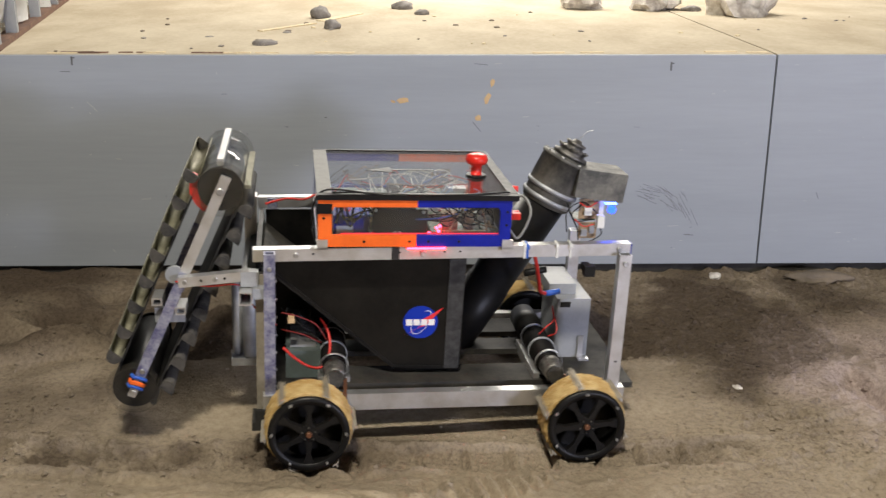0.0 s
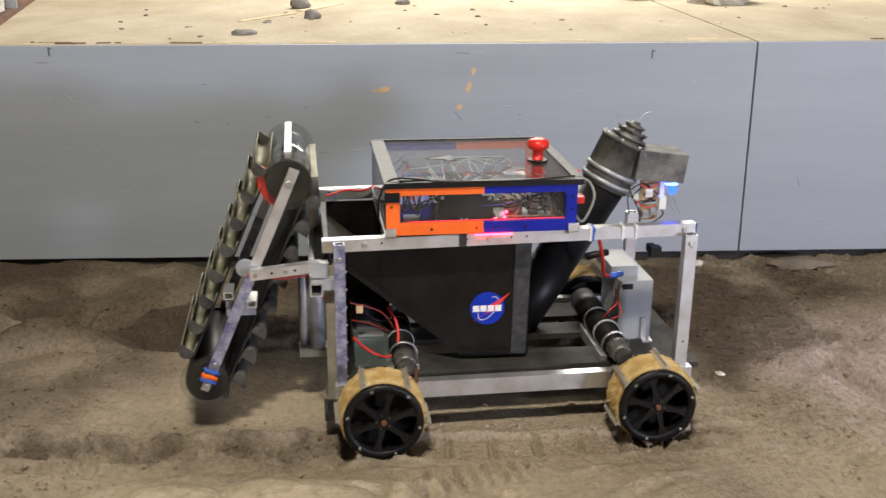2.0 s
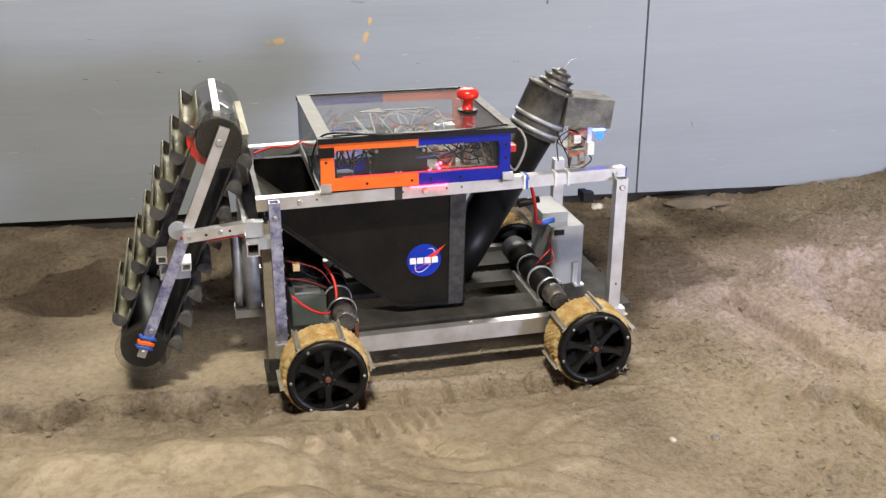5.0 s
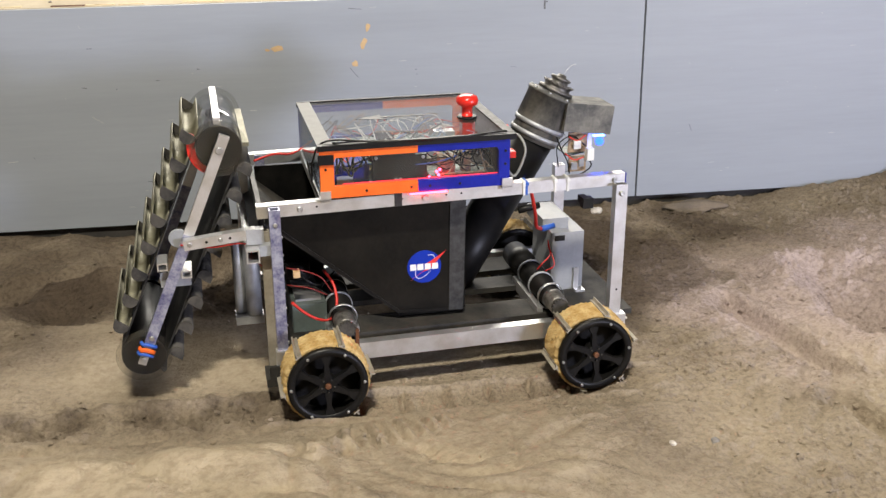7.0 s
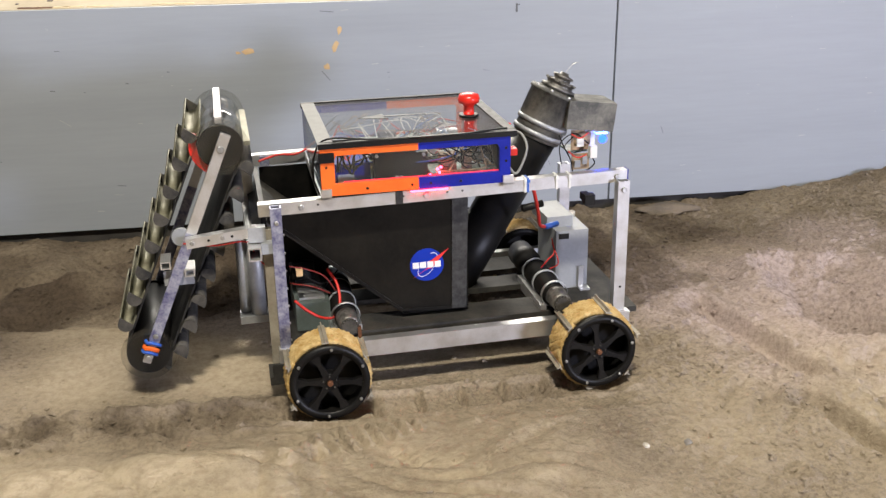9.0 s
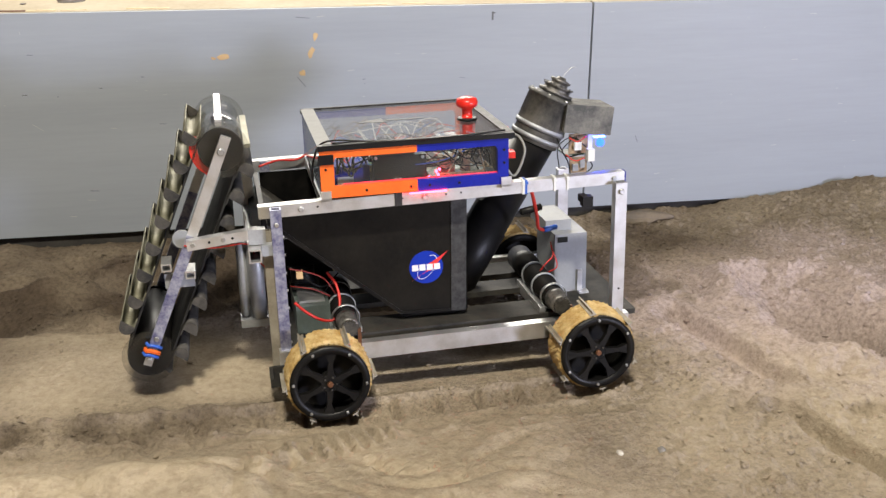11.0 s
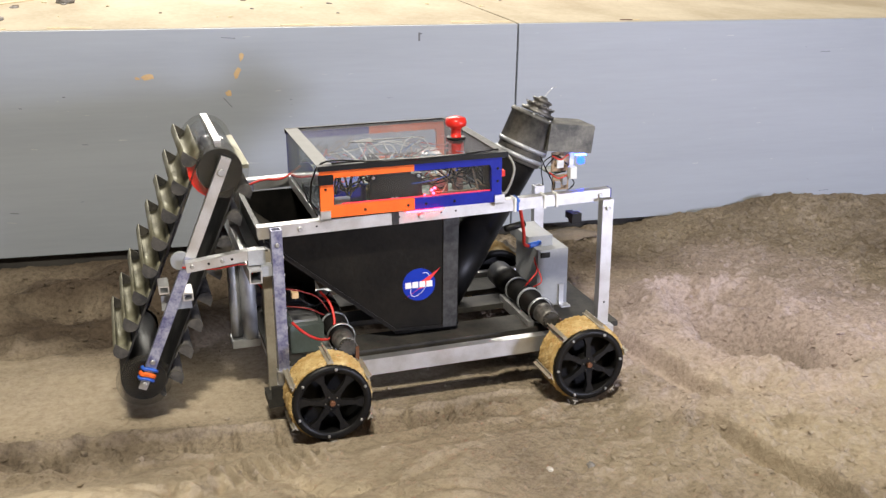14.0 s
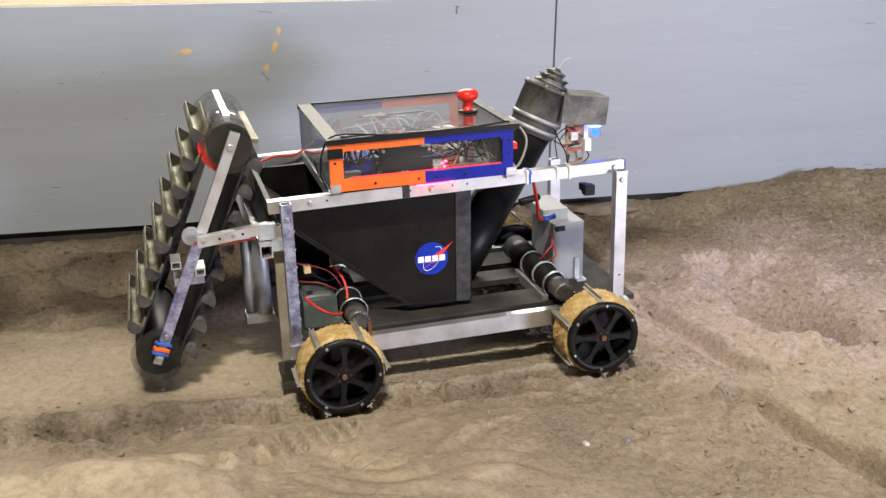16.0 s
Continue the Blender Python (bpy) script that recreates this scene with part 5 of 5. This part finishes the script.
def build_drive(rover):
    # silver battery case
    b = part("battery_case", boxes((0.615, 0.70, 0.31, 0.46, 0.126, 0.283)), GREYBOX, rover, "grey metal battery case", 0.004)
    part("battery_step", boxes((0.60, 0.668, 0.34, 0.47, 0.2835, 0.312)), GREYBOX, b, "", 0.003)
    part("clip", boxes((0.675, 0.688, 0.304, 0.3095, 0.126, 0.185), (0.675, 0.70, 0.285, 0.3095, 0.126, 0.131)), ALU, b, "small aluminium angle", 0.001)
    part("switch", boxes((0.622, 0.648, 0.3075, 0.3095, 0.262, 0.276)), BLACK, b)
    # gear motors above the axles
    for x, y0, y1 in ((0.565, 0.11, 0.46), (0.06, 0.11, 0.40)):
        z = 0.178
        bm = bmesh.new()
        n = y1 - y0
        spin(bm, (x, y0, z), (x, y1, z), [(0, 0.018), (0.015, 0.021), (0.05, 0.022), (0.052, 0.027), (0.12, 0.027), (0.122, 0.031), (n - 0.08, 0.031), (n - 0.078, 0.034), (n, 0.033)], 32)
        mot = part("gear_motor", bm, BLACK, rover, "long black gear motor")
        bm = bmesh.new()
        spin(bm, (x, y0 - 0.002, z), (x, y0 + 0.06, z), [(0, 0.019), (0.003, 0.0235), (0.03, 0.0238), (0.032, 0.0255), (0.048, 0.0255), (0.05, 0.022)], 28)
        part("gear_head", bm, WORN, mot, "dusty grey metal gear head")
        for s in (0.055, 0.128, 0.21):
            bm = bmesh.new()
            ring(bm, (x, y0 + s, z), (x, y0 + s + 0.007, z), 0.031, 0.0335)
            part("motor_band", bm, STEEL if s < 0.1 else GREYBOX, mot, "pale metal band")
        for mx0, mx1 in ((x - 0.036, x - 0.022), (x + 0.024, x + 0.036)):
            part("motor_mount", boxes((mx0, mx1, y0 + 0.05, y1 - 0.1, 0.127, 0.155)), ALU, mot, "aluminium motor mount", 0.001)
        bm = bmesh.new()
        for k in range(16):
            t = 2 * math.pi * k / 16
            cyl(bm, (x + 0.018 * math.cos(t), y0 - 0.012, z + 0.018 * math.sin(t)), (x + 0.018 * math.cos(t), y0 - 0.004, z + 0.018 * math.sin(t)), 0.003, 8)
        cyl(bm, (x, y0 - 0.012, z), (x, y0, z), 0.017)
        part("sprocket", bm, DUSTY, mot, "small chain sprocket")
        part("drive_chain", boxes((x + 0.018, x + 0.026, y0 - 0.012, y0 - 0.004, 0.11, z)), BRASS, mot, "rusty drive chain", 0.001)
    looms("wire", 0.0016, REDWIRE, rover, "", [(0.56, 0.26, 0.21), (0.575, 0.25, 0.235), (0.6, 0.28, 0.24), (0.6, 0.3, 0.27)], [(0.585, 0.27, 0.2), (0.605, 0.26, 0.22), (0.6, 0.3, 0.26)])
    # grey-green controller box and wires under the hopper
    ctl = part("controller_box", boxes((-0.05, 0.03, 0.22, 0.46, 0.127, 0.195)), OLIVE, rover, "grey-green motor controller box", 0.006)
    part("controller_plate", boxes((-0.04, 0.02, 0.24, 0.4, 0.196, 0.202)), ALU, ctl, "", 0.001)
    part("cover_box", boxes((-0.075, 0.05, 0.42, 0.52, 0.127, 0.30)), BLACK, rover, "black box behind the controller", 0.006)
    part("fan", rods(((-0.02, 0.36, 0.205), (-0.02, 0.37, 0.245), 0.03)), BLACK, rover, "small black pump")
    part("power_cable", cables(0.0034, [(-0.055, 0.15, 0.235), (-0.03, 0.16, 0.205), (0.005, 0.165, 0.18), (0.035, 0.17, 0.178), (0.05, 0.19, 0.205), (0.048, 0.22, 0.24), (0.03, 0.25, 0.265)]), REDWIRE, rover, "looping red power cable")
    looms("wire", 0.0016, DARKRED, rover, "", [(-0.06, 0.2, 0.3), (-0.02, 0.21, 0.285), (0.02, 0.22, 0.26), (0.045, 0.22, 0.22)], [(-0.06, 0.22, 0.25), (-0.01, 0.2, 0.245), (0.03, 0.21, 0.22)])
    looms("wire", 0.002, BLACK, rover, "", [(-0.06, 0.25, 0.29), (0.0, 0.24, 0.24), (0.03, 0.26, 0.23), (0.06, 0.28, 0.25)], [(-0.05, 0.28, 0.22), (0.0, 0.27, 0.22), (0.04, 0.25, 0.2)])
    part("connector", boxes((-0.045, -0.03, 0.195, 0.215, 0.275, 0.29)), RAWWOOD, rover, "tan connector", 0.002)


PX, PZ, QX, QZ = -0.187, 0.594, -0.388, 0.128


def build_conveyor(rover):
    P, Q = Vector((PX, 0, PZ)), Vector((QX, 0, QZ))
    u = (Q - P).normalized()
    n = Vector((-abs(u.z), 0, abs(u.x)))
    if n.dot(u) > 0.01:
        n = Vector((u.z, 0, -u.x))
    L = (Q - P).length
    at = lambda s, k, y: tuple(P + u * s + n * k + Vector((0, y, 0)))
    # belt as a thin closed loop
    bm = bmesh.new()
    R = 0.046
    loop = [(0.0, R)]
    for i in range(17):
        a = math.pi * i / 16
        loop.append((L + R * math.sin(a), R * math.cos(a)))
    loop.append((0.0, -R))
    rows = []
    for y, k in ((0.20, 0), (0.50, 0), (0.50, 0.004), (0.20, 0.004)):
        row = []
        for s, c in loop:
            cs = min(max(s, 0), L)
            dv = Vector((s - cs, c)).normalized() * k
            row.append(bm.verts.new(at(s + dv[0], c + dv[1], y)))
        rows.append(row)
    for i in range(4):
        a, b = rows[i], rows[(i + 1) % 4]
        for k in range(len(loop) - 1):
            bm.faces.new((a[k], a[k + 1], b[k + 1], b[k]))
    belt = part("conveyor_belt", bm, RUBBER, rover, "black rubber belt carrying metal digging buckets")
    # buckets: angle strips across the belt, on both runs and round the drums
    places = [(0.0 + 0.0655 * k, 1) for k in range(8)] + [(0.03 + 0.0655 * k, -1) for k in range(8)]
    for s, side in places:
        up = -1 if side > 0 else 1
        arc = [(s + 0.022 * up, 0.0505), (s + 0.004 * up, 0.0505)]
        arc += [(s - up * 0.017 * math.sin(radians(q)), 0.0505 + 0.017 * (1 - math.cos(radians(q)))) for q in range(20, 181, 20)]
        arc += [(s + 0.012 * up, 0.0845)]
        inner = [(p + up * 0.0025 if 1 < i < len(arc) - 1 else p, q + 0.0022 * (1 if i < 6 else -1)) for i, (p, q) in enumerate(arc)]
        prof = arc + inner[::-1]
        bm = bmesh.new()
        a = [bm.verts.new(at(p, q * side, 0.197)) for p, q in prof]
        b = [bm.verts.new(at(p, q * side, 0.503)) for p, q in prof]
        m = len(prof)
        h = len(arc)
        for i in range(m):
            bm.faces.new((a[(i + 1) % m], a[i], b[i], b[(i + 1) % m])).smooth = True
        for i in range(h - 1):
            for v in (a, b):
                bm.faces.new((v[i], v[i + 1], v[m - 2 - i], v[m - 1 - i]))
        # buckets on the return run get a darker material
        bucket = part("bucket", bm, BUCKET if side > 0 else DUSTY, belt, "dull olive-zinc trough bucket" if side > 0 else "dark trough bucket")
        for y in (0.192, 0.5035):
            bm = bmesh.new()
            pl = arc[1:]
            f = [bm.verts.new(at(p, q * side, y)) for p, q in pl]
            b = [bm.verts.new(at(p, q * side, y + 0.0045)) for p, q in pl]
            bm.faces.new(f)
            bm.faces.new(b[::-1])
            for i in range(len(pl)):
                bm.faces.new((f[(i + 1) % len(pl)], f[i], b[i], b[(i + 1) % len(pl)]))
            part("bucket_end", bm, DUSTY, belt, "dark bucket end cap")
    for ang in (67, 154):
        a = radians(ang)
        for s0, sg in ((0.0, -1), (L, 1)) if ang > 100 else ((0.0, -1),):
            bm = bmesh.new()
            q = [(-0.05 * math.sin(a), 0.05 * math.cos(a)), (-0.064 * math.sin(a), 0.064 * math.cos(a))]
            thin = 0.65 if ang < 100 else 0.4
            tx, tn = thin * math.cos(a), thin * math.sin(a)
            pts = [(q[0][0] - 0.011 * tx, q[0][1] - 0.011 * tn), (q[1][0] - 0.011 * tx, q[1][1] - 0.011 * tn), (q[1][0] + 0.011 * tx, q[1][1] + 0.011 * tn), (q[0][0] + 0.011 * tx, q[0][1] + 0.011 * tn)]
            f = [bm.verts.new(at(s0 - sg * p, k, 0.192)) for p, k in pts]
            b = [bm.verts.new(at(s0 - sg * p, k, 0.508)) for p, k in pts]
            bm.faces.new(f)
            bm.faces.new(b[::-1])
            for i in range(4):
                bm.faces.new((f[(i + 1) % 4], f[i], b[i], b[(i + 1) % 4]))
            part("bucket", bm, (ALU if ang < 100 else BUCKET) if sg < 0 else DUSTY, belt, "pale angle bucket passing over the drum" if sg < 0 else "dark bucket digging at the drum")
    # drums
    for s, nm in ((0, "upper_drum"), (L, "lower_drum")):
        drum = part(nm, rods((at(s, 0, 0.19), at(s, 0, 0.51), 0.012 if s == 0 else 0.044)), BLACK, rover, "conveyor drum axle inside a clear tube" if s == 0 else "black conveyor drum between clear discs")
        for y in (0.183, 0.511):
            part("end_disc", rods((at(s, 0, y), at(s, 0, y + 0.006), 0.0485 if s or y < 0.3 else 0.02)), DISC, drum)
            part("clear_flange", rods((at(s, 0, y - 0.004), at(s, 0, y - 0.0005), 0.0615)), FLANGE, drum, "clear polycarbonate flange")
    bm = bmesh.new()
    for k in range(14):
        arc = [radians(158 + 7 * j) for j in (k, k + 1)]
        pts = [(PX + r * math.cos(q), PZ + r * math.sin(q)) for q, r in ((arc[0], 0.05), (arc[1], 0.05), (arc[1], 0.067), (arc[0], 0.067))]
        prism(bm, pts, 0.2, 0.235)
    part("red_flange", bm, RED, rover, "red plastic flange")
    bm = bmesh.new()
    ring(bm, at(0, 0, 0.19), at(0, 0, 0.505), 0.0475, 0.0495, 48)
    part("clear_cover", bm, CLEAR_TUBE, rover, "clear polycarbonate cover tube over the upper drum")
    # side bars
    for y in (0.162, 0.524):
        w = 0.0112
        bm = bmesh.new()
        a = [bm.verts.new(at(s, k, y)) for s, k in ((-0.034, -w), (L - 0.04, -w), (L - 0.04, w), (-0.034, w))]
        b = [bm.verts.new(at(s, k, y + 0.012)) for s, k in ((-0.034, -w), (L - 0.04, -w), (L - 0.04, w), (-0.034, w))]
        bm.faces.new(a)
        bm.faces.new(b[::-1])
        for i in range(4):
            bm.faces.new((a[(i + 1) % 4], a[i], b[i], b[(i + 1) % 4]))
        bar = part("side_bar", bm, ALU, rover, "aluminium conveyor side bar", 0.001)
        bm = bmesh.new()
        pr = ((0.2, -w - 0.0004), (L - 0.041, -w - 0.0004), (L - 0.041, w + 0.0004), (0.2, w + 0.0004))
        a = [bm.verts.new(at(s, k, y - 0.0006)) for s, k in pr]
        b = [bm.verts.new(at(s, k, y + 0.0126)) for s, k in pr]
        bm.faces.new(a)
        bm.faces.new(b[::-1])
        for i in range(4):
            bm.faces.new((a[(i + 1) % 4], a[i], b[i], b[(i + 1) % 4]))
        part("film", bm, ALU_BLUE, bar, "scuffed blue protective film")
        w = 0.009
        bm = bmesh.new()
        pr = ((L - 0.0395, -w), (L + 0.014, -w), (L + 0.014, w), (L - 0.0395, w))
        a = [bm.verts.new(at(s, k, y + 0.001)) for s, k in pr]
        b = [bm.verts.new(at(s, k, y + 0.009)) for s, k in pr]
        bm.faces.new(a)
        bm.faces.new(b[::-1])
        for i in range(4):
            bm.faces.new((a[(i + 1) % 4], a[i], b[i], b[(i + 1) % 4]))
        part("tension_foot", bm, ALU, bar, "slotted tension plate", 0.0008)
        if y < 0.3:
            for s, r in ((0, 0.008), (L - 0.055, 0.006), (L, 0.007), (0.21, 0.006)):
                part("bolt", rods((at(s, 0, y - 0.006), at(s, 0, y), r)), STEEL, bar)
            for s, m, r in ((L - 0.038, BLUECLIP, 0.0042), (L - 0.026, ORANGE, 0.0036), (L - 0.022, ORANGE, 0.003), (L - 0.014, BLUECLIP, 0.0038)):
                part("wire_wrap", cables(r, [at(s + 0.004, -0.016, y + 0.004), at(s, -0.01, y - 0.004), at(s - 0.001, 0.004, y - 0.006), at(s + 0.002, 0.013, y - 0.004), at(s + 0.001, 0.018, y + 0.004)]), m, bar, "bright wire wrap")
    # stretchers across the conveyor, seen as open square tubes
    for k in (-0.024, 0.03):
        part("stretcher", bars(0.022, 0.018, (at(0.285, k, 0.158), at(0.285, k, 0.215))), ALU, rover, "open square aluminium stretcher", 0.0006)
    part("stretcher_plate", boxes((-0.335, -0.27, 0.176, 0.182, 0.29, 0.325)), GREYBOX, rover, "", 0.001)
    # pivot arm to the chassis
    arm = part("pivot_arm", bars(0.022, 0.022, ((-0.278, 0.148, 0.396), (-0.125, 0.148, 0.412))), ALU, rover, "aluminium pivot arm with drilled holes", 0.0006)
    for x in (-0.265, -0.2, -0.18, -0.23):
        part("bolt" if x < -0.24 or x == -0.2 else "arm_hole", rods(((x, 0.1345 if x < -0.24 or x == -0.2 else 0.1365, 0.397 + 0.0145 * (x + 0.278) / 0.153), (x, 0.138, 0.397 + 0.0145 * (x + 0.278) / 0.153), 0.005 if x < -0.24 or x == -0.2 else 0.003)), STEEL if x < -0.24 or x == -0.2 else BLACK, arm)
    part("pulley", rods(((-0.288, 0.164, 0.405), (-0.288, 0.172, 0.405), 0.021)), GREYBOX, rover, "grey pulley disc")
    part("pivot_block", boxes((-0.146, -0.108, 0.136, 0.16, 0.387, 0.421)), SILVER, rover, "silver pivot block", 0.002)
    part("end_tube", bars(0.028, 0.03, ((-0.135, 0.105, 0.37), (-0.135, 0.56, 0.37))), ALU, rover, "open square cross tube", 0.0006)
    part("spacer", boxes((-0.12, -0.09, 0.125, 0.16, 0.362, 0.386)), GREYBOX, rover, "", 0.001)
    part("actuator", rods(((-0.133, 0.302, 0.15), (-0.133, 0.302, 0.355), 0.0185)), SILVER, rover, "silver linear actuator")
    part("actuator_motor", rods(((-0.163, 0.320, 0.149), (-0.163, 0.320, 0.335), 0.0135)), SILVER, rover, "grey actuator motor")
    part("actuator_foot", boxes((-0.178, -0.112, 0.285, 0.335, 0.130, 0.149)), SILVER, rover, "", 0.002)
    part("actuator_rod", boxes((-0.15, -0.12, 0.46, 0.5, 0.3, 0.5)), ALU, rover, "pale upright bar behind the conveyor", 0.002)
    part("wire", cables(0.0018, [(-0.285, 0.158, 0.392), (-0.22, 0.15, 0.384), (-0.15, 0.15, 0.386), (-0.13, 0.17, 0.34), (-0.10, 0.19, 0.3), (-0.07, 0.2, 0.27)]), REDWIRE, rover)
    part("wire", cables(0.003, [(-0.10, 0.5, 0.47), (-0.05, 0.53, 0.475), (0.0, 0.54, 0.472), (0.05, 0.545, 0.5)]), REDWIRE, rover, "red cable along the far rail")


def build_rover():
    rover = tagged(new("mining_rover"), "four-wheeled mining rover with bucket conveyor standing on sand", "rover")
    build_frame(rover)
    build_hopper(rover)
    build_box(rover)
    build_tube(rover)
    build_drive(rover)
    build_conveyor(rover)
    build_wheel(rover, "near_left_wheel", pose(0, 0, WHEEL_R), "front")
    build_wheel(rover, "near_right_wheel", pose(0.62, 0, WHEEL_R), "rear")
    build_wheel(rover, "far_left_wheel", pose(0, 0.71, WHEEL_R, 0, 0, 180), "front")
    build_wheel(rover, "far_right_wheel", pose(0.62, 0.71, WHEEL_R, 0, 0, 180), "rear")
    for x in (0, 0.62):
        part("axle", rods(((x, 0.03, WHEEL_R), (x, 0.68, WHEEL_R), 0.008)), STEEL, rover, "steel axle")
    return rover


def motions():
    """The rover drives and stops in jerks; its wheels roll by the way it goes."""
    walk(ROVER, [(t, pose(x, y, z, rx, ry, rz)) for t, x, y, z, rx, ry, rz in ROVER_ROWS])
    x0 = ROVER_ROWS[0][1]
    for wheel, m, side in WHEELS:
        sign = 1 if m.to_3x3().col[0].x > 0 else -1
        ts, slips = zip(*SLIP[side])
        rows = []
        for row in ROVER_ROWS:
            turn = math.degrees((row[1] - x0) / WHEEL_R) - float(np.interp(row[0], ts, slips))
            rows.append((row[0], m @ pose(0, 0, 0, 0, sign * turn, 0)))
        walk(wheel, rows)


build_sand()
build_wall()
build_hall()
ROVER = build_rover()
build_deck_things()
build_ground_things()
build_clods()
motions()
